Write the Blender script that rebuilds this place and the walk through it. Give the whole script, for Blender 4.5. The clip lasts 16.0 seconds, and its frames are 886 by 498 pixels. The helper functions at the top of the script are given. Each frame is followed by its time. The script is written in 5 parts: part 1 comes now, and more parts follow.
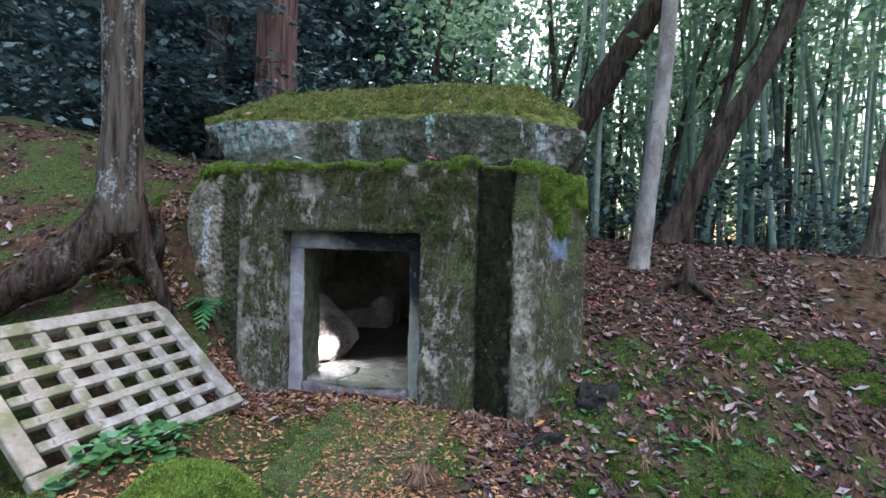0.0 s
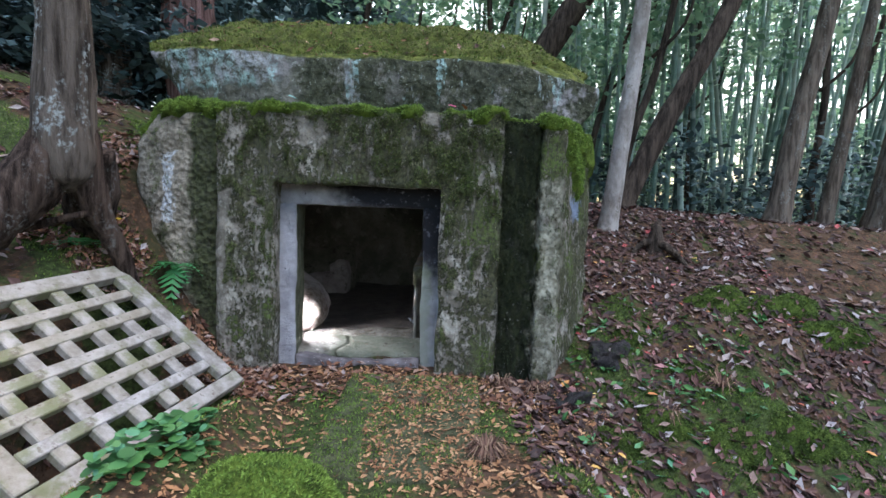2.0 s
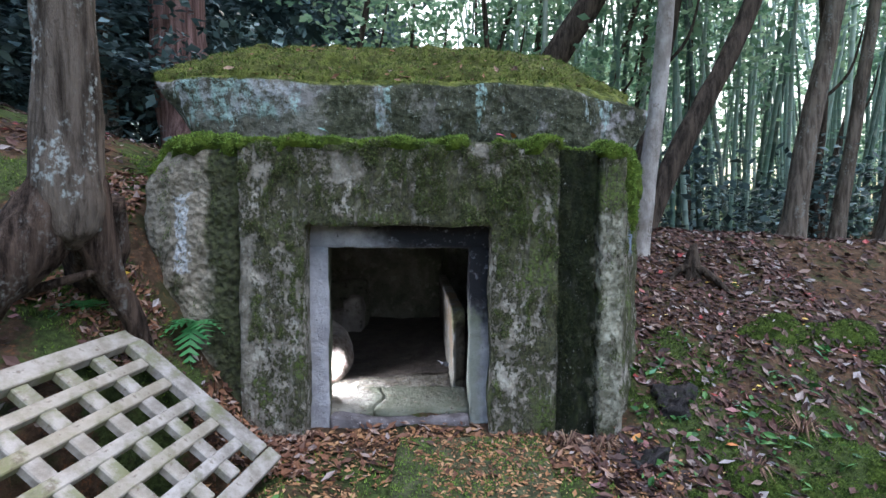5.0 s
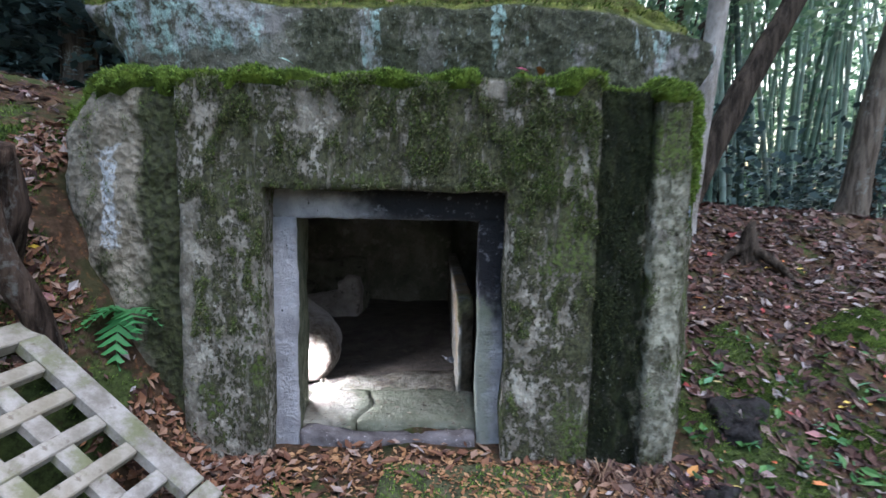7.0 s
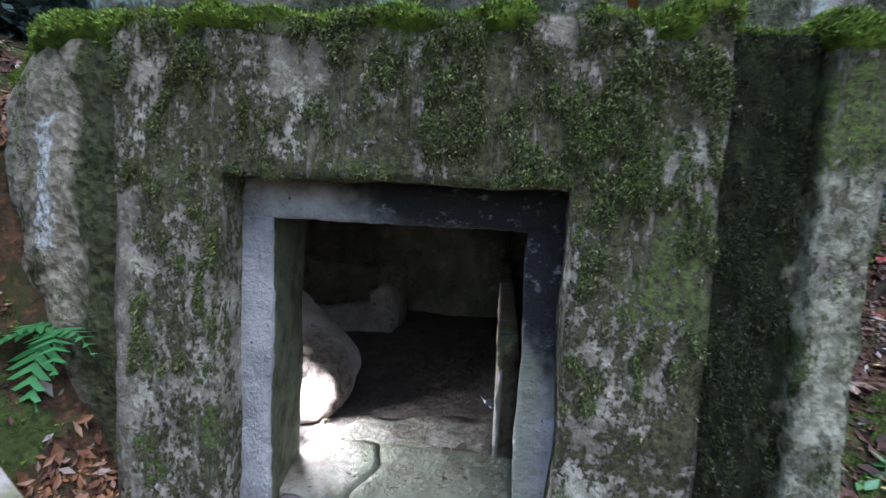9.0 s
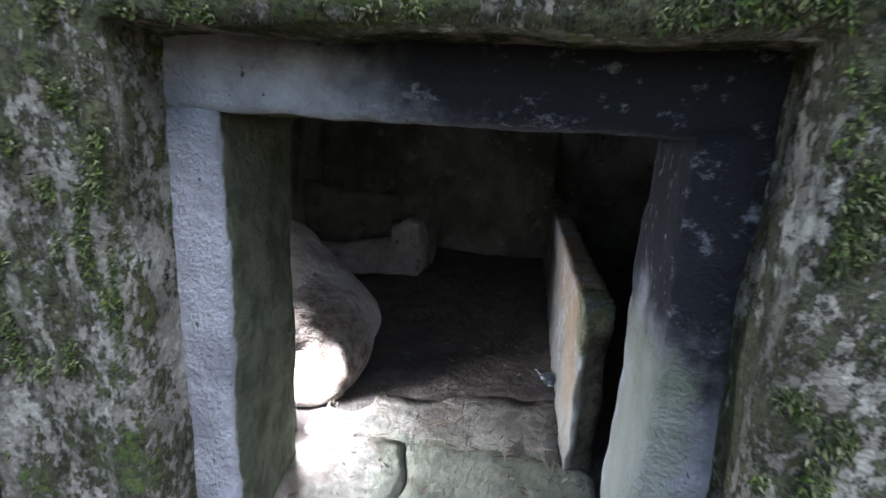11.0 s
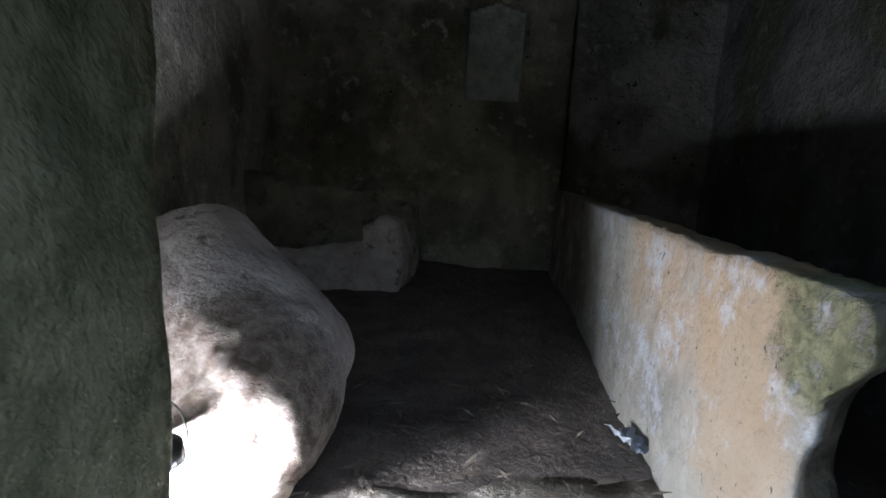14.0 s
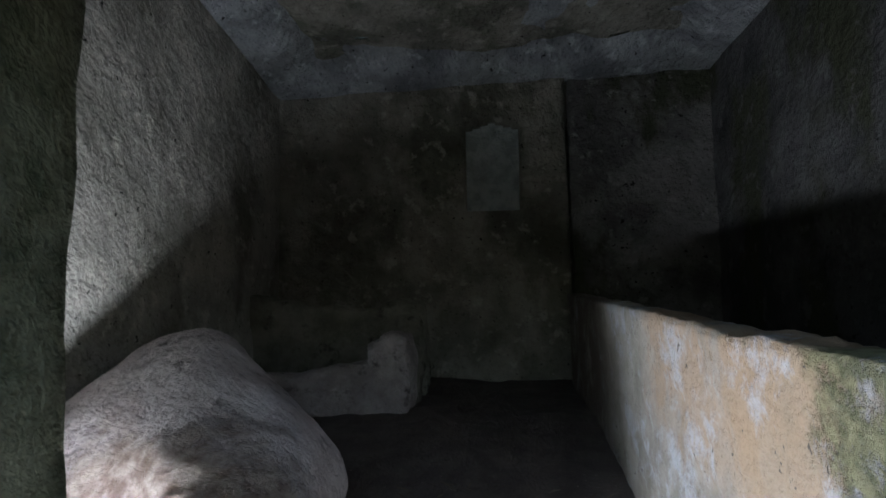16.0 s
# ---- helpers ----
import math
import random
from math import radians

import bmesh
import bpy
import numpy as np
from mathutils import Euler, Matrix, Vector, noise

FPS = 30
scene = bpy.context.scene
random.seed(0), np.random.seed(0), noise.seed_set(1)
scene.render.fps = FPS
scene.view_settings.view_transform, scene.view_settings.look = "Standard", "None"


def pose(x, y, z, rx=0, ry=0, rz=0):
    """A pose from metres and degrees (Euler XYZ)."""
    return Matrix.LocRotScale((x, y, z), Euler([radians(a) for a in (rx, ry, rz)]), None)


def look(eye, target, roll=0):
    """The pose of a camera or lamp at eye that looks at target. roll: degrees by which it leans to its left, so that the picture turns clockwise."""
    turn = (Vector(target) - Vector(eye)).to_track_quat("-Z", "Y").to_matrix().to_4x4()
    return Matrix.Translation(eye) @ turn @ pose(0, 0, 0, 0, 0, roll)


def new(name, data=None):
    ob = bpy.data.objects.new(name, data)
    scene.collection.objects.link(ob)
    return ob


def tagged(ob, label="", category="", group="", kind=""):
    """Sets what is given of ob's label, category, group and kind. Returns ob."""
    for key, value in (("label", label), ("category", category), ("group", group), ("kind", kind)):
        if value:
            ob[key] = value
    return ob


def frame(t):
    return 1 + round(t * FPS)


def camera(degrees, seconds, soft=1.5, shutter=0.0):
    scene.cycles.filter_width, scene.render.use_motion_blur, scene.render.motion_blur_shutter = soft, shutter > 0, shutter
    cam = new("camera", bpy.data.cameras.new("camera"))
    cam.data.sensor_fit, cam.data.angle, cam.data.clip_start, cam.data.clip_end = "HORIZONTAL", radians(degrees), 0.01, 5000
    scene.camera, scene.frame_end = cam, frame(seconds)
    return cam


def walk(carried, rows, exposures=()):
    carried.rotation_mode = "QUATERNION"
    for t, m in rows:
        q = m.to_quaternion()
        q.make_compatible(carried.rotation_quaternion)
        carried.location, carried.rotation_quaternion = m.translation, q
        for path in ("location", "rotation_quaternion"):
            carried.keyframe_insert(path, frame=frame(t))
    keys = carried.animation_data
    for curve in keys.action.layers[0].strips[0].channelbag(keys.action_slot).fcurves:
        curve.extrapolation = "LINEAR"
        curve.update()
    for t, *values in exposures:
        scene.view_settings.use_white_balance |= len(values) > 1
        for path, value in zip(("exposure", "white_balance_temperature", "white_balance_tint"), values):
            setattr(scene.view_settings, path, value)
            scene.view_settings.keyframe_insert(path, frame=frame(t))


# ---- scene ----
cam = camera(84.8, 16.0, soft=1.5, shutter=0.5)
PATH = [
    (0, (1.71, -3.839, 1.253), (1.268, -1.888, 1.242), 1.3),
    (0.5, (1.406, -3.803, 1.213), (1.057, -1.834, 1.185), 2.4),
    (1, (1.097, -3.651, 1.178), (0.868, -1.666, 1.097), 2.5),
    (1.5, (0.895, -3.626, 1.188), (0.756, -1.634, 1.075), 3.1),
    (2, (0.665, -3.673, 1.174), (0.671, -1.679, 1.028), 2.1),
    (2.5, (0.477, -3.665, 1.15), (0.508, -1.672, 0.992), 2.2),
    (3, (0.322, -3.491, 1.2), (0.381, -1.498, 1.036), 1.5),
    (3.5, (0.25, -3.38, 1.345), (0.326, -1.388, 1.179), 0.7),
    (3.7, (0.219, -3.361, 1.384), (0.292, -1.368, 1.235), 0.3),
    (5.8, (0.189, -3.07, 1.311), (0.265, -1.073, 1.236), 0.2),
    (6, (0.232, -2.97, 1.315), (0.294, -0.973, 1.218), 0.6),
    (6.5, (0.316, -2.774, 1.281), (0.371, -0.778, 1.155), 1.4),
    (7, (0.301, -2.491, 1.28), (0.311, -0.498, 1.106), 0.9),
    (7.5, (0.27, -2.254, 1.31), (0.22, -0.27, 1.063), 1.2),
    (8, (0.339, -2.023, 1.291), (0.232, -0.041, 1.044), 1.1),
    (8.5, (0.429, -1.811, 1.294), (0.228, 0.17, 1.106), 2.6),
    (9, (0.433, -1.661, 1.287), (0.178, 0.315, 1.11), 2.8),
    (9.5, (0.359, -1.385, 1.241), (0.055, 0.577, 1.006), 3.2),
    (10, (0.275, -1.163, 1.209), (-0.036, 0.788, 0.897), 4.0),
    (10.2, (0.262, -1.103, 1.206), (-0.062, 0.836, 0.838), 4.0),
    (12.5, (0.021, -0.315, 1.047), (-0.265, 1.598, 0.54), 1.8),
    (13, (-0.056, -0.172, 0.957), (-0.287, 1.773, 0.553), 2.1),
    (13.5, (-0.092, -0.082, 0.907), (-0.246, 1.884, 0.577), 1.9),
    (14, (-0.103, -0.006, 0.821), (-0.27, 1.958, 0.483), 3.4),
    (14.5, (-0.102, 0.088, 0.758), (-0.24, 2.076, 0.587), 2.6),
    (15, (-0.089, 0.145, 0.741), (-0.242, 2.139, 0.74), 0.7),
    (15.5, (-0.043, 0.128, 0.759), (-0.25, 2.116, 0.829), 0.3),
    (16, (-0.008, 0.089, 0.779), (-0.281, 2.065, 0.918), -1.0),
]
SCALE = 1.12  # the plan below is drawn in units of 1.12 m
EXPOSURES = [(0.0, 1.6, 6050, 12), (8.0, 1.7, 6050, 12), (10.2, 1.8, 5950, 12), (12.5, 1.93, 6050, 11), (13.0, 2.05, 6030, 11), (13.5, 2.12, 6010, 10), (14.0, 2.12, 6000, 10), (16.0, 2.15, 5950, 9)]
walk(cam, [(t, look(Vector(eye) * SCALE, Vector(target) * SCALE, roll)) for t, eye, target, roll in PATH], EXPOSURES)

# ---- world and light ----
world = bpy.data.worlds.new("forest_sky")
scene.world = world
world.use_nodes = True
wt = world.node_tree
sky = wt.nodes.new("ShaderNodeTexSky")
sky.sky_type, sky.sun_disc = "NISHITA", False
sky.sun_elevation, sky.sun_rotation = radians(52), radians(20)
sky.air_density, sky.dust_density = 1.6, 4.0
wt.links.new(sky.outputs[0], wt.nodes["Background"].inputs[0])
wt.nodes["Background"].inputs[1].default_value = 0.15
sun_data = bpy.data.lights.new("sun", "SUN")
sun_data.energy, sun_data.angle, sun_data.color = 1.0, radians(40), (1.0, 0.98, 0.95)
sun = new("sun", sun_data)
sun.matrix_world = look((6, -10, 20), (0, 0, 0))


# ---- materials ----
class Nodes:
    """A small builder of node materials on object coordinates."""

    def __init__(self, name, rough=0.9, specular=0.25):
        self.mat = bpy.data.materials.new(name)
        self.mat.use_nodes = True
        self.t = self.mat.node_tree
        self.b = self.t.nodes["Principled BSDF"]
        self.b.inputs["Roughness"].default_value = rough
        self.b.inputs["Specular IOR Level"].default_value = specular
        k = self.t.nodes.new("ShaderNodeVectorMath")
        k.operation = "SCALE"
        k.inputs["Scale"].default_value = 1 / SCALE
        self.t.links.new(self.t.nodes.new("ShaderNodeTexCoord").outputs["Object"], k.inputs[0])
        self.co = k.outputs[0]
        self.sep = None

    def put(self, sock, v):
        if isinstance(v, (int, float)):
            sock.default_value = v
        elif isinstance(v, tuple):
            sock.default_value = (*v, 1.0) if len(v) == 3 and sock.type == "RGBA" else v
        else:
            self.t.links.new(v, sock)

    def noise(self, scale, detail=5.0, stretch=(1, 1, 1), offset=(0, 0, 0), rough=0.6):
        m = self.t.nodes.new("ShaderNodeMapping")
        m.inputs["Scale"].default_value, m.inputs["Location"].default_value = stretch, offset
        self.t.links.new(self.co, m.inputs["Vector"])
        n = self.t.nodes.new("ShaderNodeTexNoise")
        n.inputs["Scale"].default_value, n.inputs["Detail"].default_value, n.inputs["Roughness"].default_value = scale, detail, rough
        self.t.links.new(m.outputs[0], n.inputs["Vector"])
        return n.outputs["Fac"]

    def band(self, v, lo, hi, a=0.0, b=1.0):
        n = self.t.nodes.new("ShaderNodeMapRange")
        n.interpolation_type = "SMOOTHSTEP"
        for k, x in zip(("Value", "From Min", "From Max", "To Min", "To Max"), (v, lo, hi, a, b)):
            self.put(n.inputs[k], x)
        return n.outputs[0]

    def math(self, op, a, b=0.0):
        n = self.t.nodes.new("ShaderNodeMath")
        n.operation = op
        self.put(n.inputs[0], a), self.put(n.inputs[1], b)
        return n.outputs[0]

    def mix(self, a, b, f):
        n = self.t.nodes.new("ShaderNodeMix")
        n.data_type = "RGBA"
        self.put(n.inputs["Factor"], f), self.put(n.inputs[6], a), self.put(n.inputs[7], b)
        return n.outputs[2]

    def axis(self, i):
        if self.sep is None:
            self.sep = self.t.nodes.new("ShaderNodeSeparateXYZ")
            self.t.links.new(self.co, self.sep.inputs[0])
        return self.sep.outputs[i]

    def up(self):
        g = self.t.nodes.new("ShaderNodeNewGeometry")
        s = self.t.nodes.new("ShaderNodeSeparateXYZ")
        self.t.links.new(g.outputs["Normal"], s.inputs[0])
        return s.outputs[2]

    def island(self):
        return self.t.nodes.new("ShaderNodeNewGeometry").outputs["Random Per Island"]

    def object_random(self):
        return self.t.nodes.new("ShaderNodeObjectInfo").outputs["Random"]

    def near(self, centre, half, edge=0.06, wobble=0.05, scale=14.0):
        """1 inside a box round centre with a ragged edge, 0 outside."""
        n = self.math("MULTIPLY", self.math("SUBTRACT", self.noise(scale, 4), 0.5), wobble * 4)
        f = None
        for i in range(3):
            if half[i] is None:
                continue
            d = self.math("SUBTRACT", self.math("ABSOLUTE", self.math("SUBTRACT", self.axis(i), centre[i])), half[i])
            g = self.band(self.math("ADD", d, n), 0.0, edge, 1.0, 0.0)
            f = g if f is None else self.math("MULTIPLY", f, g)
        return f

    def ramp(self, v, stops):
        n = self.t.nodes.new("ShaderNodeValToRGB")
        while len(n.color_ramp.elements) < len(stops):
            n.color_ramp.elements.new(0.5)
        for e, (p, c) in zip(n.color_ramp.elements, stops):
            e.position, e.color = p, (*c, 1.0)
        self.put(n.inputs[0], v)
        return n.outputs[0]

    def done(self, colour, bump=None, strength=0.4, distance=0.02, rough=None):
        self.put(self.b.inputs["Base Color"], colour)
        if rough is not None:
            self.put(self.b.inputs["Roughness"], rough)
        if bump is not None:
            n = self.t.nodes.new("ShaderNodeBump")
            n.inputs["Strength"].default_value, n.inputs["Distance"].default_value = strength, distance
            self.put(n.inputs["Height"], bump)
            self.t.links.new(n.outputs[0], self.b.inputs["Normal"])
        return self.mat


def stone_base(n, dark, light, scale=3.0):
    a = n.mix(dark, light, n.band(n.noise(scale, 7), 0.32, 0.68))
    return n.mix(a, tuple(0.45 * c for c in dark), n.band(n.noise(scale * 13, 4, rough=0.75), 0.56, 0.74))


def relief(n, coarse=9.0, fine=70.0):
    return n.math("ADD", n.noise(coarse, 6), n.math("MULTIPLY", n.noise(fine, 5, rough=0.7), 0.35))


def mossy_stone():
    n = Nodes("mossy_stone", 0.95, 0.15)
    c = stone_base(n, (0.165, 0.148, 0.125), (0.36, 0.33, 0.29), 9.0)
    c = n.mix(c, (0.42, 0.40, 0.355), n.band(n.noise(8.0, 7, (1, 1, 0.55), (3, 1, 0), 0.75), 0.54, 0.60))
    # bare places: a square patch over the lintel, a worn left edge, runs of rain
    bare = n.math("MULTIPLY", n.near((-0.33, 0, 1.75), (0.09, None, 0.085), 0.03, 0.03, 16), 0.75)
    bare = n.math("MAXIMUM", bare, n.math("MULTIPLY", n.near((-1.0, 0, 0.72), (0.035, None, 0.55), 0.05, 0.06, 9), 0.8))
    bare = n.math("MAXIMUM", bare, n.math("MULTIPLY", n.near((0.60, 0, 1.88), (0.10, None, 0.05), 0.03, 0.05, 20), 0.9))
    streak = n.band(n.noise(13, 6, (1, 1, 0.12), (6, 0, 2), 0.65), 0.56, 0.64)
    bare = n.math("MAXIMUM", bare, n.math("MULTIPLY", streak, 0.5))
    big = n.noise(3.4, 5, (1, 1, 0.6), (0, 2, 5), 0.6)
    mid = n.noise(11, 6, (1, 1, 0.75), (4, 2, 5), 0.72)
    fine = n.noise(40, 6, (1, 1, 0.7), (1, 7, 5), 0.8)
    m = n.math("ADD", n.math("MULTIPLY", big, 0.28), n.math("ADD", n.math("MULTIPLY", mid, 0.34), n.math("MULTIPLY", fine, 0.38)))
    m = n.math("ADD", m, n.math("MULTIPLY", n.axis(0), 0.014))
    m = n.math("ADD", m, n.math("MULTIPLY", n.axis(2), 0.012))
    m = n.band(m, 0.488, 0.514)
    m = n.math("MULTIPLY", m, n.math("SUBTRACT", 1.0, bare))
    m = n.math("MAXIMUM", m, n.band(n.up(), 0.25, 0.7))
    green = n.mix((0.012, 0.014, 0.007), (0.105, 0.110, 0.055), n.band(n.noise(44, 6, (1, 1, 0.75), rough=0.85), 0.36, 0.66))
    green = n.mix(green, (0.085, 0.125, 0.026), n.math("MULTIPLY", n.band(n.noise(2.6, 5, (1, 1, .7), (7, 3, 1)), 0.50, 0.62), n.band(n.noise(52, 4), 0.42, 0.6)))
    c = n.mix(c, green, n.math("MULTIPLY", m, 0.93))
    # near-black green over the full height of the recessed strip
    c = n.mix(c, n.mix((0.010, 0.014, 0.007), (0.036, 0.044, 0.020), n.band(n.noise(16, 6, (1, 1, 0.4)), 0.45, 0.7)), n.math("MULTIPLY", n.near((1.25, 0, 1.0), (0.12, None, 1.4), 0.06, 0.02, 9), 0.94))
    c = n.mix(c, n.mix((0.17, 0.165, 0.125), (0.40, 0.39, 0.32), n.band(n.noise(18, 6, rough=0.7), 0.38, 0.6)), n.math("MULTIPLY", n.near((1.48, 0, 0.72), (0.07, None, 0.72), 0.05, 0.07, 9), n.band(n.noise(9, 6, (1, 1, 0.6), (3, 3, 3), 0.7), 0.42, 0.5)))
    c = n.mix(c, (0.24, 0.30, 0.44), n.math("MULTIPLY", n.near((1.77, 0, 1.25), (0.05, None, 0.06), 0.05, 0.05, 12), 0.8))
    c = n.mix(c, (0.46, 0.46, 0.42), n.math("MULTIPLY", n.band(n.noise(48, 6, (1, 1, .6), (1, 9, 4), 0.75), 0.58, 0.66), n.math("MULTIPLY", n.math("SUBTRACT", 1.0, m), 0.7)))
    h = n.math("ADD", relief(n, 16, 60), n.math("MULTIPLY", m, 0.7))
    return n.done(c, h, 1.0, 0.05)


def side_stone():
    n = Nodes("pale_lichened_stone", 0.95, 0.15)
    c = stone_base(n, (0.165, 0.145, 0.115), (0.41, 0.365, 0.305), 8.0)
    m = n.band(n.math("ADD", n.math("MULTIPLY", n.noise(3.0, 6, (1, 1, 0.5), (4, 0, 2)), 0.6), n.math("MULTIPLY", n.noise(19, 6, (1, 1, 0.6), rough=0.75), 0.4)), 0.48, 0.57)
    m = n.math("MAXIMUM", m, n.near((-1.12, 0, 0.9), (0.13, None, 1.0), 0.08, 0.06, 6))
    m = n.math("MAXIMUM", m, n.band(n.up(), 0.3, 0.7))
    green = n.mix((0.02, 0.026, 0.012), (0.065, 0.08, 0.03), n.band(n.noise(30, 5), 0.35, 0.7))
    c = n.mix(c, green, n.math("MULTIPLY", m, 0.9))
    c = n.mix(c, (0.56, 0.58, 0.62), n.math("MULTIPLY", n.near((-1.485, 0, 1.3), (0.036, None, 0.25), 0.025, 0.045, 14), n.band(n.noise(40, 4), 0.38, 0.5)))
    v = n.t.nodes.new("ShaderNodeTexVoronoi")
    v.inputs["Scale"].default_value = 21.0
    n.t.links.new(n.co, v.inputs["Vector"])
    return n.done(c, n.math("ADD", relief(n, 14, 65), n.math("MULTIPLY", v.outputs["Distance"], 0.7)), 1.0, 0.06)


def cap_stone():
    n = Nodes("lichened_capstone", 0.95, 0.15)
    c = stone_base(n, (0.11, 0.105, 0.09), (0.27, 0.262, 0.24), 3.0)
    c = n.mix(c, (0.30, 0.285, 0.30), n.math("MULTIPLY", n.band(n.noise(2.3, 6, (1, 1, 0.8), (5, 0, 1), 0.65), 0.50, 0.58), 0.8))
    left = n.near((-1.05, 0, 2.18), (0.42, None, 0.20), 0.12, 0.10, 5)
    dark = n.math("MULTIPLY", n.band(n.noise(4.2, 7, (1, 1, 0.8), (1, 0, 2), 0.72), 0.40, 0.50), n.math("SUBTRACT", 1.0, n.math("MULTIPLY", left, 0.6)))
    c = n.mix(c, n.mix((0.022, 0.027, 0.014), (0.085, 0.09, 0.058), n.band(n.noise(24, 7, rough=0.75), 0.38, 0.64)), n.math("MULTIPLY", dark, 0.93))
    zone = n.math("MULTIPLY", n.band(n.axis(2), 2.02, 2.16), n.band(n.axis(2), 2.46, 2.54, 1.0, 0.0))
    pale = n.math("MULTIPLY", zone, n.band(n.noise(4.4, 6, (1, 1, 0.22), (0.9, 0, 0), 0.7), 0.555, 0.60))
    pale = n.math("MAXIMUM", pale, n.math("MULTIPLY", n.near((-1.15, 0, 2.30), (0.40, None, 0.09), 0.08, 0.09, 6), 0.9))
    pale = n.math("MULTIPLY", pale, n.band(n.noise(18, 7, rough=0.75), 0.42, 0.54))
    c = n.mix(c, n.mix((0.33, 0.35, 0.37), (0.33, 0.47, 0.46), n.band(n.noise(5, 3, (1, 1, .4), (2, 2, 2)), 0.42, 0.55)), pale)
    c = n.mix(c, (0.36, 0.40, 0.36), n.math("MULTIPLY", n.band(n.noise(36, 5, offset=(1, 4, 0), rough=0.7), 0.61, 0.66), 0.7))
    top = n.band(n.math("ADD", n.up(), n.math("MULTIPLY", n.noise(7, 4), 0.5)), 0.72, 0.95)
    green = n.mix((0.05, 0.065, 0.016), (0.16, 0.18, 0.04), n.band(n.noise(9, 6), 0.38, 0.64))
    green = n.mix(green, (0.16, 0.11, 0.06), n.band(n.noise(12, 5, offset=(3, 0, 0)), 0.6, 0.68))
    c = n.mix(c, green, top)
    v = n.t.nodes.new("ShaderNodeTexVoronoi")
    v.inputs["Scale"].default_value = 9.0
    n.t.links.new(n.co, v.inputs["Vector"])
    return n.done(c, n.math("ADD", relief(n, 7, 38), n.math("MULTIPLY", v.outputs["Distance"], 0.8)), 1.0, 0.09)


def frame_stone():
    n = Nodes("dressed_grey_stone", 0.9, 0.2)
    c = n.mix((0.29, 0.285, 0.32), (0.48, 0.475, 0.53), n.band(n.noise(5, 6), 0.3, 0.7))
    c = n.mix(c, (0.11, 0.11, 0.12), n.band(n.noise(30, 3, (1, 1, 0.6)), 0.67, 0.72))
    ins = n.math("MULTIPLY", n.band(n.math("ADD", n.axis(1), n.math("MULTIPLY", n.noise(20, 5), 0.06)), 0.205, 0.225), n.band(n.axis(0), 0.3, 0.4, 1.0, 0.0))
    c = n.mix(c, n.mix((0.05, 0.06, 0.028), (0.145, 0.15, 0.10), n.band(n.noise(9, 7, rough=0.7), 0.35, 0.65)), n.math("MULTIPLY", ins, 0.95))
    soot = n.math("ADD", n.math("MULTIPLY", n.axis(0), 0.55), n.math("MULTIPLY", n.axis(2), 0.75))
    soot = n.math("ADD", soot, n.math("MULTIPLY", n.noise(6, 5), 0.5))
    soot = n.band(soot, 0.92, 1.24)
    sc = n.mix((0.022, 0.022, 0.028), (0.22, 0.22, 0.265), n.band(n.noise(22, 7, (0.7, 1, 1), rough=0.7), 0.56, 0.70))
    c = n.mix(c, sc, soot)
    c = n.mix(c, (0.24, 0.27, 0.19), n.math("MULTIPLY", n.near((0.52, 0.35, 0.3), (0.03, 0.2, 0.4), 0.1, 0.05), 0.6))
    return n.done(c, relief(n, 20, 80), 1.0, 0.035)


def chamber_stone(name, dark, light, algae=1.0):
    n = Nodes(name, 0.85, 0.3)
    c = stone_base(n, dark, light, 2.5)
    c = n.mix(c, (0.055, 0.06, 0.035), n.math("MULTIPLY", n.band(n.noise(2.0, 6, (1, 1, 0.6), (1, 4, 2)), 0.48, 0.62), algae))
    c = n.mix(c, tuple(1.5 * v for v in light), n.math("MULTIPLY", n.band(n.noise(9, 6, offset=(5, 5, 1)), 0.56, 0.68), 0.5))
    c = n.mix(c, (0.02, 0.02, 0.018), n.band(n.noise(24, 3), 0.66, 0.71))
    c = n.mix(c, n.mix((0.27, 0.30, 0.295), (0.43, 0.46, 0.455), n.band(n.noise(8, 5), 0.35, 0.65)), n.near((-0.125, 3.86, 1.68), (0.2, 0.02, 0.36), 0.01, 0.0))
    return n.done(c, n.math("ADD", relief(n, 13, 50), n.math("MULTIPLY", n.noise(5, 4), 0.8)), 1.0, 0.08)


def coffin_stone(name="worn_coffin_stone", dark=(0.44, 0.385, 0.39), light=(0.70, 0.64, 0.645)):
    n = Nodes(name, 0.8, 0.25)
    c = n.mix(dark, light, n.band(n.noise(5, 7, rough=0.7), 0.32, 0.68))
    c = n.mix(c, tuple(0.45 * v for v in dark), n.band(n.noise(8, 7, offset=(2, 0, 0), rough=0.7), 0.55, 0.7))
    end = n.band(n.math("ADD", n.axis(1), n.math("MULTIPLY", n.noise(6, 6, rough=0.7), 0.6)), 1.42, 1.6, 1.0, 0.0)
    end = n.math("MULTIPLY", end, n.band(n.axis(0), -0.2, -0.1, 1.0, 0.0))
    c = n.mix(c, n.mix((0.16, 0.10, 0.07), (0.46, 0.38, 0.32), n.band(n.noise(22, 6), 0.35, 0.65)), n.math("MULTIPLY", end, 0.85))
    h = n.math("ADD", relief(n, 12, 60), n.math("MULTIPLY", n.math("MULTIPLY", end, n.noise(30, 7, rough=0.8)), 3.0))
    return n.done(c, h, 1.0, 0.07)


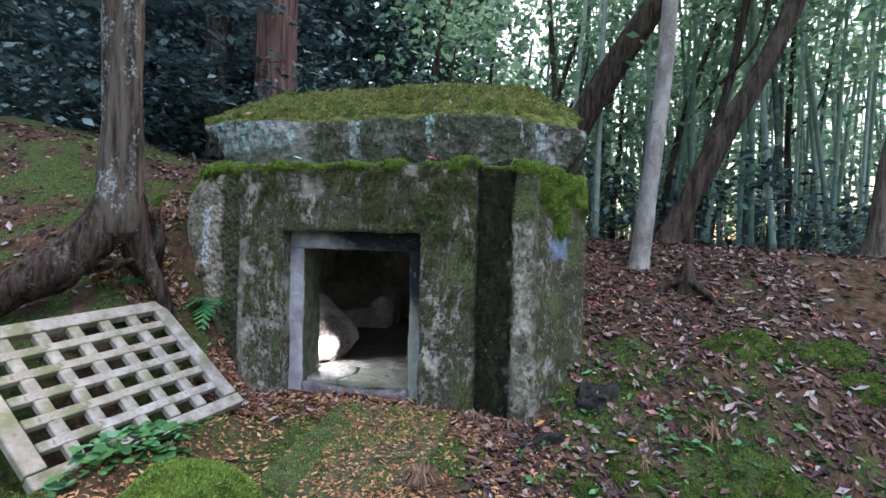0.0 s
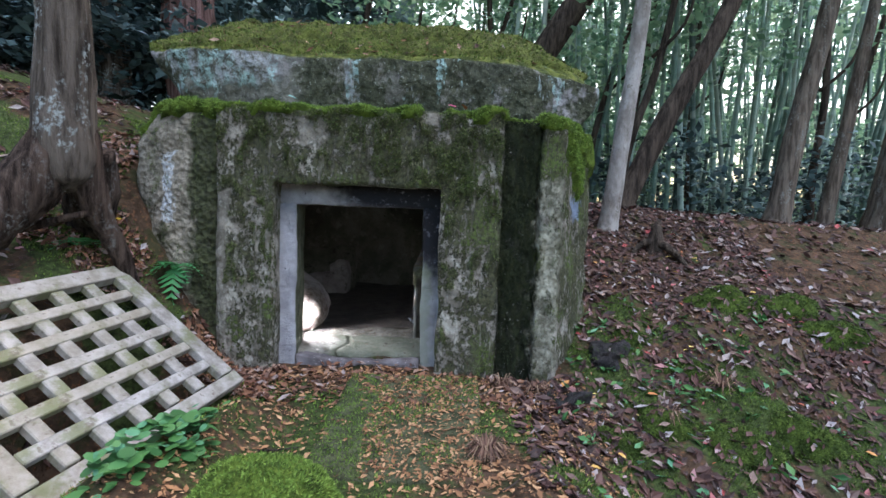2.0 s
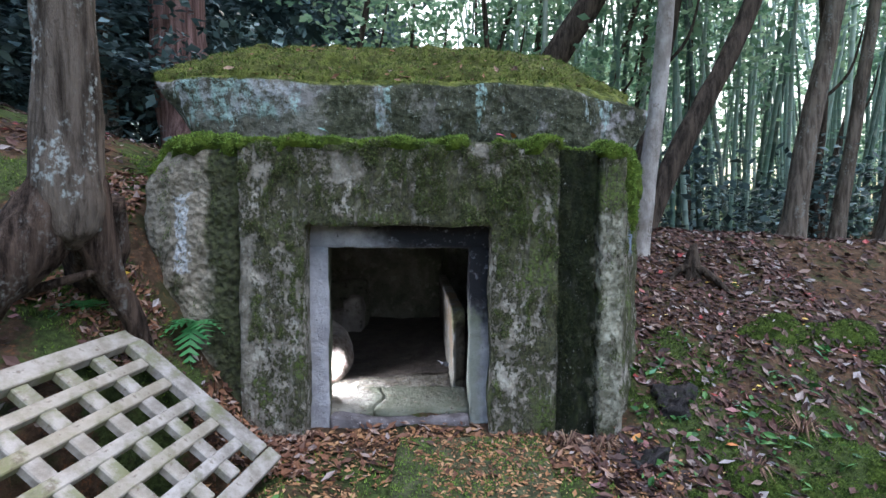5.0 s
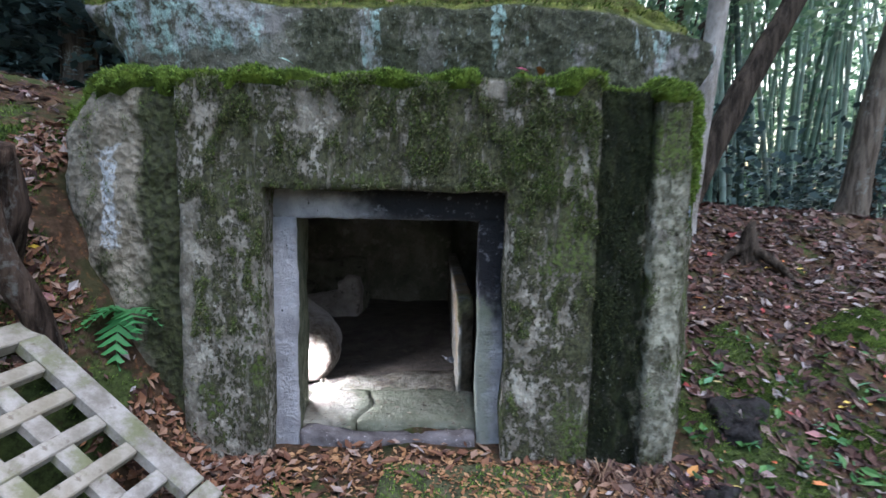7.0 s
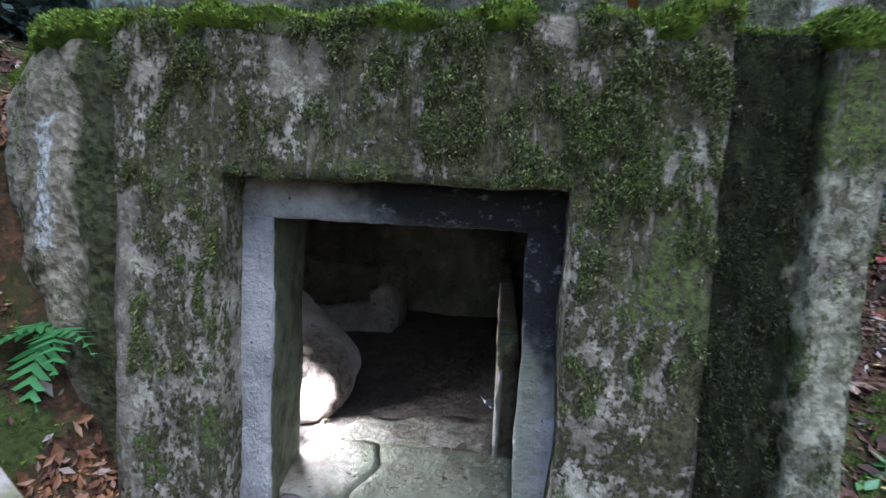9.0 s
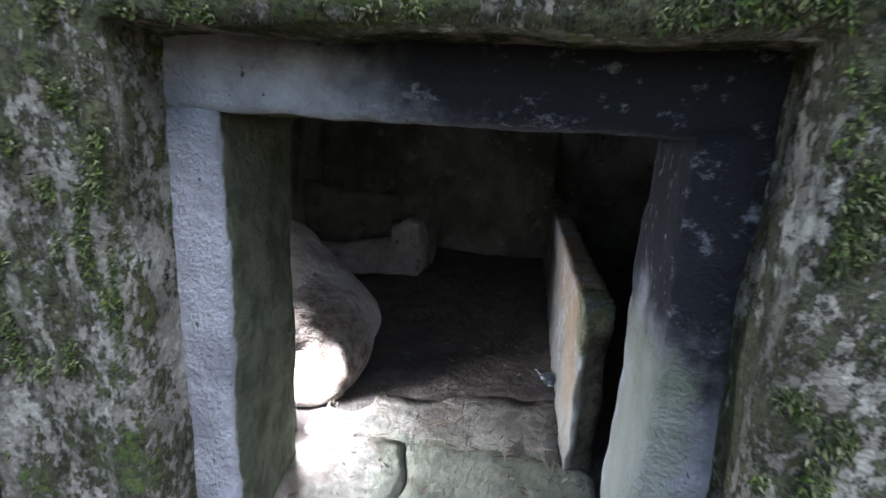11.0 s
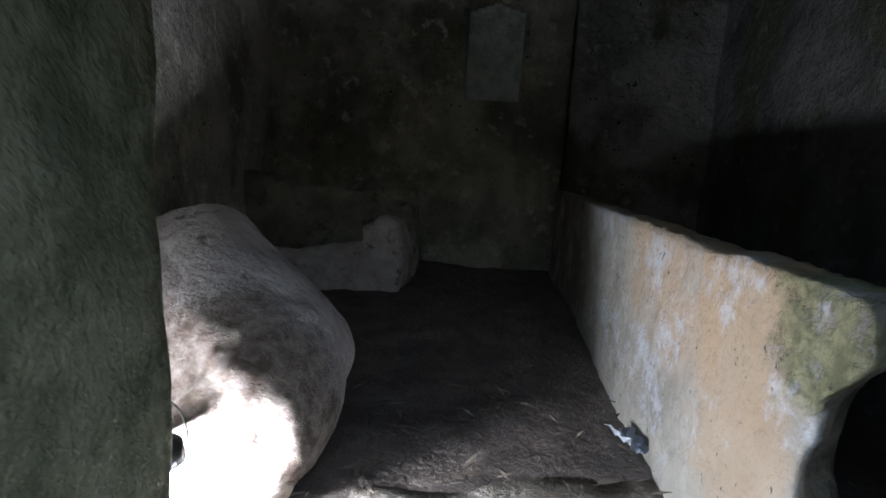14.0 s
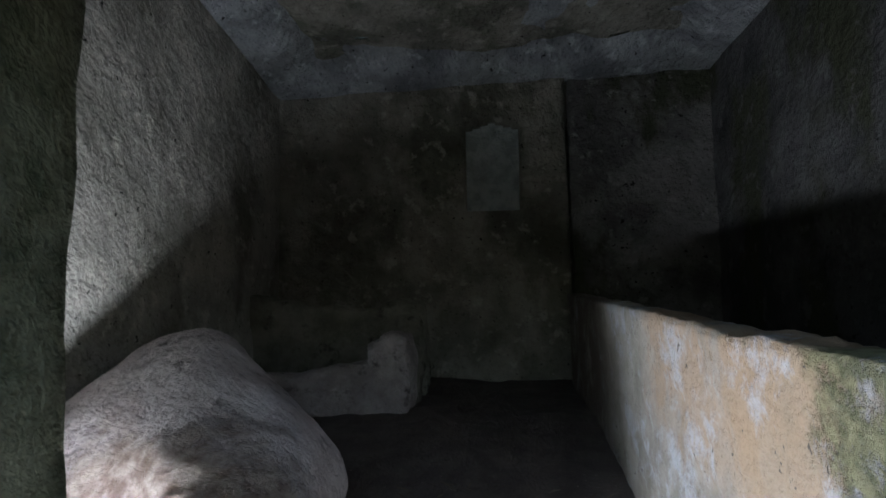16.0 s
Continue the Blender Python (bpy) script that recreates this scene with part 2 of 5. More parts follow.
def slab_stone():
    n = Nodes("ochre_stained_slab", 0.85, 0.25)
    c = n.mix((0.165, 0.15, 0.13), (0.285, 0.268, 0.242), n.band(n.noise(6, 7, (1, 1, 0.7)), 0.3, 0.7))
    ochre = n.math("MULTIPLY", n.near((0.45, 1.30, 0.60), (None, 0.36, 0.12), 0.2, 0.10, 4), 0.85)
    c = n.mix(c, n.mix((0.255, 0.175, 0.115), (0.30, 0.225, 0.16), n.noise(12, 6)), n.math("MULTIPLY", ochre, n.band(n.noise(5, 7, (1, 1, 0.5), (0, 1.3, 2), 0.7), 0.36, 0.56)))
    c = n.mix(c, (0.27, 0.19, 0.12), n.math("MULTIPLY", n.near((0.45, 0.98, 0.42), (None, 0.10, 0.24), 0.12, 0.10, 6), 0.6))
    c = n.mix(c, (0.35, 0.37, 0.42), n.math("MULTIPLY", n.band(n.noise(6, 7, (1, 1, 0.8), (4, 2, 0), 0.75), 0.50, 0.64), 0.65))
    # Brown over the far end paints in the shadow that falls there.
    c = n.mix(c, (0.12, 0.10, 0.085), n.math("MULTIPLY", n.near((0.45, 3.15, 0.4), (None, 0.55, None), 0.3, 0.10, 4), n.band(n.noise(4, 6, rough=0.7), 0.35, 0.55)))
    moss = n.math("MULTIPLY", n.near((0.45, 0.70, 0.62), (None, 0.12, 0.09), 0.10, 0.12, 7), n.band(n.noise(17, 6, rough=0.75), 0.36, 0.52))
    c = n.mix(c, n.mix((0.13, 0.13, 0.065), (0.30, 0.29, 0.165), n.band(n.noise(30, 6), 0.35, 0.65)), n.math("MULTIPLY", moss, 0.9))
    end = n.math("MULTIPLY", n.band(n.axis(0), 0.445, 0.462), n.math("MULTIPLY", n.band(n.axis(1), 0.95, 0.85), n.band(n.math("ADD", n.axis(2), n.math("MULTIPLY", n.noise(9, 5), 0.2)), 0.72, 0.60)))
    c = n.mix(c, n.mix((0.045, 0.036, 0.028), (0.12, 0.10, 0.075), n.band(n.noise(16, 6, rough=0.7), 0.36, 0.6)), end)
    c = n.mix(c, (0.07, 0.06, 0.05), n.band(n.noise(46, 3, (1, 1, 0.6)), 0.665, 0.71))
    h = n.math("ADD", relief(n, 22, 85), n.math("MULTIPLY", n.math("MULTIPLY", moss, n.noise(34, 7, rough=0.8)), 1.6))
    return n.done(c, h, 0.9, 0.025)


def floor_stone():
    n = Nodes("worn_paving_stone", 0.9, 0.2)
    c = stone_base(n, (0.15, 0.138, 0.118), (0.31, 0.29, 0.255), 6)
    c = n.mix(c, (0.11, 0.085, 0.065), n.math("MULTIPLY", n.band(n.noise(5, 6, offset=(2, 2, 0)), 0.5, 0.62), 0.7))
    c = n.mix(c, (0.15, 0.17, 0.12), n.math("MULTIPLY", n.near((0.15, 0.5, 0), (0.35, 0.3, None), 0.1, 0.08, 6), 0.6))
    return n.done(c, relief(n, 14, 55), 1.0, 0.04)


def earth(name, dark, light, dull=0.95, shine=0.1):
    n = Nodes(name, dull, shine)
    c = n.mix(dark, light, n.band(n.noise(7, 7), 0.3, 0.7))
    c = n.mix(c, tuple(1.9 * v for v in light), n.band(n.noise(60, 3), 0.64, 0.7))
    return n.done(c, relief(n, 14, 70), 0.9, 0.03)


def forest_floor():
    n = Nodes("forest_floor", 0.95, 0.12)
    soil = n.mix((0.035, 0.022, 0.014), (0.12, 0.075, 0.05), n.band(n.noise(9, 7, rough=0.7), 0.32, 0.68))
    soil = n.mix(soil, (0.18, 0.085, 0.045), n.band(n.noise(30, 4, offset=(2, 1, 0)), 0.55, 0.66))
    soil = n.mix(soil, (0.035, 0.05, 0.02), n.math("MULTIPLY", n.band(n.noise(5, 5, offset=(8, 1, 0)), 0.5, 0.6), 0.6))
    green = n.mix((0.025, 0.034, 0.014), (0.085, 0.115, 0.036), n.band(n.noise(24, 7, rough=0.7), 0.32, 0.68))
    a = n.t.nodes.new("ShaderNodeAttribute")
    a.attribute_name = "moss"
    m = n.band(n.math("ADD", a.outputs["Fac"], n.math("MULTIPLY", n.math("SUBTRACT", n.noise(16, 5), 0.5), 0.9)), 0.4, 0.62)
    return n.done(n.mix(soil, green, m), relief(n, 22, 90), 1.0, 0.04)


def moss(name, dark, light):
    n = Nodes(name, 0.95, 0.1)
    c = n.mix(dark, light, n.band(n.noise(11, 5), 0.34, 0.66))
    c = n.mix(c, tuple(0.35 * v for v in dark), n.band(n.noise(90, 3), 0.56, 0.68))
    return n.done(c, relief(n, 40, 160), 1.0, 0.02)


def leaves(name, stops, rough=0.6, pass_light=0.0):
    n = Nodes(name, rough, 0.35)
    c = n.ramp(n.island(), stops)
    if pass_light:
        mix = n.t.nodes.new("ShaderNodeMixShader")
        tr = n.t.nodes.new("ShaderNodeBsdfTranslucent")
        mix.inputs[0].default_value = pass_light
        n.t.links.new(c, tr.inputs[0])
        n.t.links.new(n.b.outputs[0], mix.inputs[1])
        n.t.links.new(tr.outputs[0], mix.inputs[2])
        n.t.links.new(mix.outputs[0], n.t.nodes["Material Output"].inputs[0])
    return n.done(c)


def bark(name, dark, light, lichen=None, stretch=0.12, scale=14.0):
    n = Nodes(name, 0.95, 0.1)
    f = n.noise(scale, 6, (1, 1, stretch), rough=0.65)
    c = n.mix(dark, light, n.band(f, 0.34, 0.66))
    if lichen:
        c = n.mix(c, lichen, n.math("MULTIPLY", n.band(n.noise(7, 7, (1, 1, 0.4), (2, 0, 1), 0.7), 0.51, 0.63), n.band(n.noise(34, 5), 0.44, 0.6)))
    return n.done(c, n.math("ADD", f, n.math("MULTIPLY", n.noise(60, 5, (1, 1, 0.4), rough=0.7), 0.5)), 1.0, 0.07)


def old_timber():
    n = Nodes("weathered_timber", 0.85, 0.2)
    c = n.mix((0.16, 0.143, 0.135), (0.43, 0.40, 0.395), n.band(n.noise(7, 7, rough=0.7), 0.32, 0.66))
    r = n.object_random()
    c = n.mix(c, (0.27, 0.225, 0.155), n.math("ADD", n.math("MULTIPLY", r, 0.45), 0.15))
    c = n.mix(c, (0.13, 0.14, 0.055), n.math("MULTIPLY", n.band(n.noise(3.2, 6, offset=(1, 3, 0), rough=0.7), 0.45, 0.6), 0.72))
    c = n.mix(c, (0.12, 0.09, 0.07), n.math("MULTIPLY", n.band(n.noise(22, 5, (1, 1, 1)), 0.58, 0.7), 0.7))
    return n.done(c, relief(n, 18, 80), 0.5, 0.008)


def bamboo_skin():
    n = Nodes("bamboo_skin", 0.55, 0.4)
    c = n.ramp(n.object_random(), [(0.0, (0.035, 0.06, 0.05)), (0.3, (0.12, 0.20, 0.16)), (0.6, (0.24, 0.35, 0.29)), (0.8, (0.40, 0.52, 0.47)), (1.0, (0.12, 0.13, 0.09))])
    c = n.mix(c, (0.30, 0.33, 0.27), n.math("MULTIPLY", n.band(n.noise(3, 4), 0.5, 0.65), 0.5))
    return n.done(c)


def glow(name, colour, strength):
    n = Nodes(name)
    n.b.inputs["Emission Color"].default_value = (*colour, 1)
    n.b.inputs["Emission Strength"].default_value = strength
    return n.done((0.9, 0.9, 0.9))


def plain(name, colour, rough=0.5, metal=0.0):
    n = Nodes(name, rough)
    n.b.inputs["Metallic"].default_value = metal
    return n.done(n.mix(colour, tuple(0.7 * v for v in colour), n.noise(30, 3)))


M_WALL, M_SIDE, M_CAP, M_FRAME = mossy_stone(), side_stone(), cap_stone(), frame_stone()
M_ROOM, M_COFFIN, M_SLAB, M_PAVE = chamber_stone("damp_chamber_stone", (0.145, 0.14, 0.118), (0.33, 0.315, 0.27), 0.55), coffin_stone(), slab_stone(), floor_stone()
# Chamber stone for the left wall, its lamplight brightness put into the colour.
M_LEFTWALL = chamber_stone("lamplit_chamber_stone", (0.29, 0.28, 0.245), (0.50, 0.48, 0.43), 0.45)
# Darker chamber stone for the right-hand slab of the back wall.
M_BACKSLAB = chamber_stone("dark_back_stone", (0.09, 0.088, 0.085), (0.22, 0.215, 0.205))
# Unseen inner front face, made pale to reflect lantern light onto the stones.
M_INNER = chamber_stone("pale_inner_stone", (0.30, 0.285, 0.265), (0.52, 0.50, 0.47), 0.2)
M_CEILING = chamber_stone("blue_grey_ceiling_stone", (0.17, 0.18, 0.195), (0.42, 0.44, 0.46), 0.3)
M_TOMB = coffin_stone("dim_coffin_stone", (0.27, 0.235, 0.23), (0.48, 0.43, 0.42))
# Darker coffin stone: the shade inside the hollow is put into its colour.
M_TOMBBACK = coffin_stone("shaded_coffin_stone", (0.13, 0.126, 0.10), (0.26, 0.25, 0.21))
M_EARTH = earth("chamber_earth", (0.042, 0.034, 0.031), (0.115, 0.094, 0.085), 0.55, 0.5)
M_THRESHOLD = earth("purplish_threshold_stone", (0.09, 0.078, 0.082), (0.21, 0.19, 0.205))
M_GROUND = forest_floor()
M_MOSS = moss("bright_moss", (0.035, 0.055, 0.01), (0.12, 0.175, 0.028))
M_HUMMOCK = moss("slope_moss", (0.022, 0.036, 0.008), (0.085, 0.125, 0.024))
M_CAPMOSS = moss("yellowed_moss", (0.045, 0.05, 0.016), (0.115, 0.135, 0.032))
M_CAPTUFT = leaves("yellowed_moss_shoots", [(0.0, (0.024, 0.042, 0.008)), (0.45, (0.075, 0.12, 0.020)), (0.82, (0.15, 0.20, 0.042)), (0.92, (0.16, 0.11, 0.06)), (1.0, (0.26, 0.20, 0.12))], 0.9)
M_TUFT = leaves("moss_shoots", [(0.0, (0.045, 0.075, 0.014)), (0.5, (0.12, 0.20, 0.03)), (1.0, (0.21, 0.31, 0.055))], 0.9)
M_WALLTUFT = leaves("dark_moss_shoots", [(0.0, (0.016, 0.024, 0.008)), (0.6, (0.062, 0.09, 0.022)), (1.0, (0.155, 0.22, 0.045))], 0.9)
M_LITTER = leaves("fallen_leaves", [(0.0, (0.022, 0.013, 0.012)), (0.4, (0.06, 0.030, 0.027)), (0.6, (0.12, 0.060, 0.048)), (0.78, (0.085, 0.038, 0.034)), (0.88, (0.27, 0.19, 0.16)), (0.96, (0.36, 0.33, 0.34)), (1.0, (0.33, 0.05, 0.05))], 0.65)
M_NEEDLES = leaves("orange_leaf_crumbs", [(0.0, (0.10, 0.05, 0.028)), (0.5, (0.31, 0.15, 0.068)), (1.0, (0.47, 0.28, 0.15))], 0.8)
M_FOOTLEAF = leaves("rusty_wall_foot_leaves", [(0.0, (0.05, 0.024, 0.018)), (0.4, (0.15, 0.065, 0.04)), (0.7, (0.26, 0.125, 0.07)), (0.9, (0.33, 0.22, 0.17)), (1.0, (0.30, 0.25, 0.25))], 0.6)
M_FILMTUFT = leaves("dull_moss_shoots", [(0.0, (0.024, 0.028, 0.013)), (0.5, (0.080, 0.088, 0.038)), (0.85, (0.15, 0.165, 0.07)), (1.0, (0.26, 0.25, 0.17))], 0.9)
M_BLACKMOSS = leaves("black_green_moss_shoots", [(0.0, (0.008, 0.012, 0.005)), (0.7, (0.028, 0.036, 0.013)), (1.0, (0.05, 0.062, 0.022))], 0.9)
M_STRAW = leaves("dry_straw", [(0.0, (0.06, 0.048, 0.038)), (0.6, (0.13, 0.105, 0.082)), (1.0, (0.32, 0.28, 0.22))], 0.8)
M_SLOPETUFT = leaves("slope_moss_shoots", [(0.0, (0.03, 0.05, 0.012)), (0.5, (0.09, 0.14, 0.028)), (1.0, (0.19, 0.27, 0.05))], 0.9)
M_HUMMOCKTUFT = leaves("hummock_moss_shoots", [(0.0, (0.02, 0.034, 0.009)), (0.6, (0.07, 0.105, 0.022)), (1.0, (0.15, 0.21, 0.04))], 0.9)
M_FERN = leaves("fern_green", [(0.0, (0.04, 0.16, 0.05)), (1.0, (0.08, 0.28, 0.10))], 0.45, 0.25)
M_HERB = leaves("herb_green", [(0.0, (0.03, 0.10, 0.03)), (0.7, (0.09, 0.22, 0.06)), (1.0, (0.12, 0.30, 0.18))], 0.45, 0.2)
M_DARKLEAF = leaves("dark_evergreen_leaves", [(0.0, (0.018, 0.032, 0.032)), (0.5, (0.05, 0.09, 0.095)), (1.0, (0.19, 0.28, 0.30))], 0.5, 0.1)
M_BOUGH = leaves("blue_green_boughs", [(0.0, (0.05, 0.085, 0.095)), (0.6, (0.15, 0.22, 0.25)), (1.0, (0.36, 0.47, 0.52))], 0.45, 0.15)
M_LIGHTLEAF = leaves("sunlit_leaves", [(0.0, (0.09, 0.18, 0.12)), (0.5, (0.20, 0.34, 0.21)), (1.0, (0.36, 0.50, 0.32))], 0.5, 0.5)
M_ROOTBARK = bark("lichened_bark", (0.030, 0.023, 0.019), (0.165, 0.135, 0.115), (0.38, 0.41, 0.41), 0.1, 16)
M_ROOT = bark("dark_root_bark", (0.018, 0.012, 0.010), (0.125, 0.088, 0.072), (0.20, 0.19, 0.18), 0.08, 18)
M_CEDAR = bark("red_cedar_bark", (0.10, 0.055, 0.05), (0.33, 0.20, 0.19), None, 0.04, 16)
M_PALEBARK = bark("smooth_pale_bark", (0.25, 0.225, 0.21), (0.48, 0.45, 0.44), (0.20, 0.17, 0.14), 0.5, 6)
M_DARKBARK = bark("dark_bark", (0.025, 0.02, 0.017), (0.11, 0.085, 0.07), None)
M_BROWNBARK = bark("brown_bark", (0.07, 0.055, 0.045), (0.22, 0.18, 0.15), (0.26, 0.26, 0.24))
M_ROCK = bark("dark_rock", (0.02, 0.018, 0.019), (0.065, 0.06, 0.064), (0.035, 0.05, 0.022), 0.8, 14)
M_TIMBER, M_BAMBOO = old_timber(), bamboo_skin()
M_STEP = moss("mossy_flagstone", (0.05, 0.055, 0.03), (0.12, 0.125, 0.07))
M_DRY = leaves("dry_plant", [(0.0, (0.06, 0.03, 0.022)), (0.6, (0.16, 0.085, 0.06)), (1.0, (0.30, 0.20, 0.13))], 0.8)
M_LAMP, M_BLACK, M_WIRE = glow("lamp_globe", (0.95, 0.97, 1.0), 225.0), plain("black_plastic", (0.02, 0.02, 0.022)), plain("steel_wire", (0.1, 0.1, 0.1), 0.4, 1.0)


# ---- builders ----
def smooth(a, lo, hi):
    t = np.clip((a - lo) / (hi - lo), 0, 1)
    return t * t * (3 - 2 * t)


def mesh_of(name, verts, faces, material, shade=True):
    me = bpy.data.meshes.new(name)
    me.from_pydata([tuple(v) for v in verts], [], [tuple(f) for f in faces])
    me.materials.append(material)
    if shade:
        me.polygons.foreach_set("use_smooth", [True] * len(me.polygons))
    me.update()
    return me


def thing(name, mesh, label="", category="", kind="", parent=None, group=""):
    ob = new(name, mesh)
    ob.parent = parent
    return tagged(ob, label, category, group, kind)


def part(name, bm, material, parent, label=""):
    """Links a bmesh as one mesh object under a thing or a part."""
    me = bpy.data.meshes.new(name)
    for f in bm.faces:
        f.smooth = True
    bm.to_mesh(me)
    bm.free()
    me.materials.append(material)
    return thing(name, me, label, parent=parent)


def rough(p, amp, scale, seed=0.0):
    q = Vector((p[0] * scale + seed, p[1] * scale, p[2] * scale))
    return noise.noise_vector(q) * amp + noise.noise_vector(q * 3.1) * (amp * 0.4)


def carve(name, xs, ys, zs, solid, material, amp=0.012, scale=3.0, soften=1, warp=None, seed=0.0):
    """The surface of a solid on a grid of cells, softened and roughened."""
    nx, ny, nz = len(xs), len(ys), len(zs)
    full = np.zeros((nx + 1, ny + 1, nz + 1), bool)
    for i in range(nx - 1):
        for j in range(ny - 1):
            for k in range(nz - 1):
                full[i + 1, j + 1, k + 1] = solid((xs[i] + xs[i + 1]) / 2, (ys[j] + ys[j + 1]) / 2, (zs[k] + zs[k + 1]) / 2)
    index, verts, faces = {}, [], []

    def vid(i, j, k):
        if (i, j, k) not in index:
            index[(i, j, k)] = len(verts)
            verts.append((xs[i], ys[j], zs[k]))
        return index[(i, j, k)]

    for i, j, k in np.argwhere(full):
        a, b, c = i - 1, j - 1, k - 1
        if not full[i - 1, j, k]: faces.append([vid(a, b, c), vid(a, b, c + 1), vid(a, b + 1, c + 1), vid(a, b + 1, c)])
        if not full[i + 1, j, k]: faces.append([vid(i, b, c), vid(i, b + 1, c), vid(i, b + 1, c + 1), vid(i, b, c + 1)])
        if not full[i, j - 1, k]: faces.append([vid(a, b, c), vid(i, b, c), vid(i, b, c + 1), vid(a, b, c + 1)])
        if not full[i, j + 1, k]: faces.append([vid(a, j, c), vid(a, j, c + 1), vid(i, j, c + 1), vid(i, j, c)])
        if not full[i, j, k - 1]: faces.append([vid(a, b, c), vid(a, j, c), vid(i, j, c), vid(i, b, c)])
        if not full[i, j, k + 1]: faces.append([vid(a, b, k), vid(i, b, k), vid(i, j, k), vid(a, j, k)])
    v = np.array(verts)
    f = np.array(faces)
    e = np.unique(np.sort(np.concatenate([f[:, [0, 1]], f[:, [1, 2]], f[:, [2, 3]], f[:, [3, 0]]]), axis=1), axis=0)
    for _ in range(soften):
        s, n = np.zeros_like(v), np.zeros(len(v))
        np.add.at(s, e[:, 0], v[e[:, 1]]), np.add.at(s, e[:, 1], v[e[:, 0]])
        np.add.at(n, e[:, 0], 1), np.add.at(n, e[:, 1], 1)
        v = 0.5 * v + 0.5 * s / n[:, None]
    out = []
    for p in v:
        p = Vector(p)
        q = Vector(warp(*p)) if warp else p
        out.append(q + rough(q, amp, scale, seed))
    return mesh_of(name, out, faces, material)


def grid(a, b, step):
    return list(np.linspace(a, b, max(2, int(round((b - a) / step)) + 1)))


def cuts(*pieces):
    """One sorted list of grid lines through several stretches (a, b, step)."""
    out = set()
    for a, b, s in pieces:
        out |= {round(float(v), 4) for v in grid(a, b, s)}
    return sorted(out)


def tube(path, radii, sides=12, wob=0.0, scale=3.0, steps=4, seed=0.0):
    """A tapered tube along a smooth line, as vertices and faces."""
    pts, rad = [], []
    P = [Vector(p) for p in path]
    for i in range(len(P) - 1):
        a, b, c, d = P[max(i - 1, 0)], P[i], P[i + 1], P[min(i + 2, len(P) - 1)]
        for s in range(steps):
            t = s / steps
            pts.append(0.5 * ((2 * b) + (c - a) * t + (2 * a - 5 * b + 4 * c - d) * t * t + (3 * b - a - 3 * c + d) * t ** 3))
            rad.append(radii[i] * (1 - t) + radii[i + 1] * t)
    pts.append(P[-1]), rad.append(radii[-1])
    verts, faces = [], []
    for i, p in enumerate(pts):
        d = (pts[min(i + 1, len(pts) - 1)] - pts[max(i - 1, 0)]).normalized()
        u = d.cross(Vector((0.3, 1, 0.1))).normalized()
        w = d.cross(u)
        for k in range(sides):
            g = 2 * math.pi * k / sides
            q = p + (u * math.cos(g) + w * math.sin(g)) * rad[i]
            if wob:
                q = q + rough(q, wob * rad[i], scale, seed)
            verts.append(q)
    for i in range(len(pts) - 1):
        for k in range(sides):
            l = (k + 1) % sides
            faces.append((i * sides + k, i * sides + l, (i + 1) * sides + l, (i + 1) * sides + k))
    faces.append(tuple(reversed(range(sides))))
    faces.append(tuple(range((len(pts) - 1) * sides, len(pts) * sides)))
    return verts, faces


def join(*pieces):
    verts, faces = [], []
    for v, f in pieces:
        n = len(verts)
        verts += list(v)
        faces += [tuple(i + n for i in g) for g in f]
    return verts, faces


def box_bm(sx, sy, sz, bevel=0.004):
    bm = bmesh.new()
    bmesh.ops.create_cube(bm, size=1.0)
    bmesh.ops.scale(bm, vec=(sx, sy, sz), verts=bm.verts)
    if bevel:
        bmesh.ops.bevel(bm, geom=list(bm.edges), offset=bevel, segments=1, affect="EDGES")
    return bm


def scatter(name, places, shape, material, rng, label, category, size, lift=0.0, upright=False, parent=None, tilt=0.5):
    """Many small leaves in one mesh. places: (position, normal)."""
    verts, faces = [], []
    sv, sf = shape
    for p, nrm in places:
        s = size[0] + (size[1] - size[0]) * rng.random() ** 2
        z = Vector(nrm) + Vector((rng.uniform(-1, 1), rng.uniform(-1, 1), rng.uniform(-1, 1))) * tilt
        z.normalize()
        x = z.orthogonal()
        x.rotate(Matrix.Rotation(rng.uniform(0, 6.283), 3, z))
        y = z.cross(x)
        n = len(verts)
        o = Vector(p) + Vector(nrm) * (lift * rng.random())
        verts += [o + x * (a * s) + y * (b * s) + z * (c * s) for a, b, c in sv]
        faces += [tuple(i + n for i in f) for f in sf]
    ob = thing(name, mesh_of(name, verts, faces, material, False), label, category, "stuff", parent)
    return ob


LEAF = ([(-0.5, 0, 0), (-0.1, 0.22, 0.05), (-0.1, -0.22, 0.05), (0.5, 0, -0.04), (-0.1, 0, -0.02)], [(0, 4, 1), (0, 2, 4), (4, 3, 1), (2, 3, 4)])
CURL = ([(-0.5, 0, 0.1), (-0.05, 0.26, 0.16), (-0.05, -0.2, 0.12), (0.5, 0.05, 0.12), (0.0, 0, -0.03)], [(0, 4, 1), (0, 2, 4), (4, 3, 1), (2, 3, 4)])
SLIM = ([(-0.5, 0, 0), (0, 0.07, 0.02), (0, -0.07, 0.02), (0.5, 0, -0.03)], [(0, 2, 1), (2, 3, 1)])
SHOOT = ([(-0.16, 0, 0), (0.16, 0, 0), (0.05, 0, 1.0)], [(0, 1, 2)])
FLAT = ([(-0.5, 0, 0), (0, 0.3, 0.06), (0, -0.3, 0.06), (0.5, 0, -0.05)], [(0, 2, 1), (2, 3, 1)])


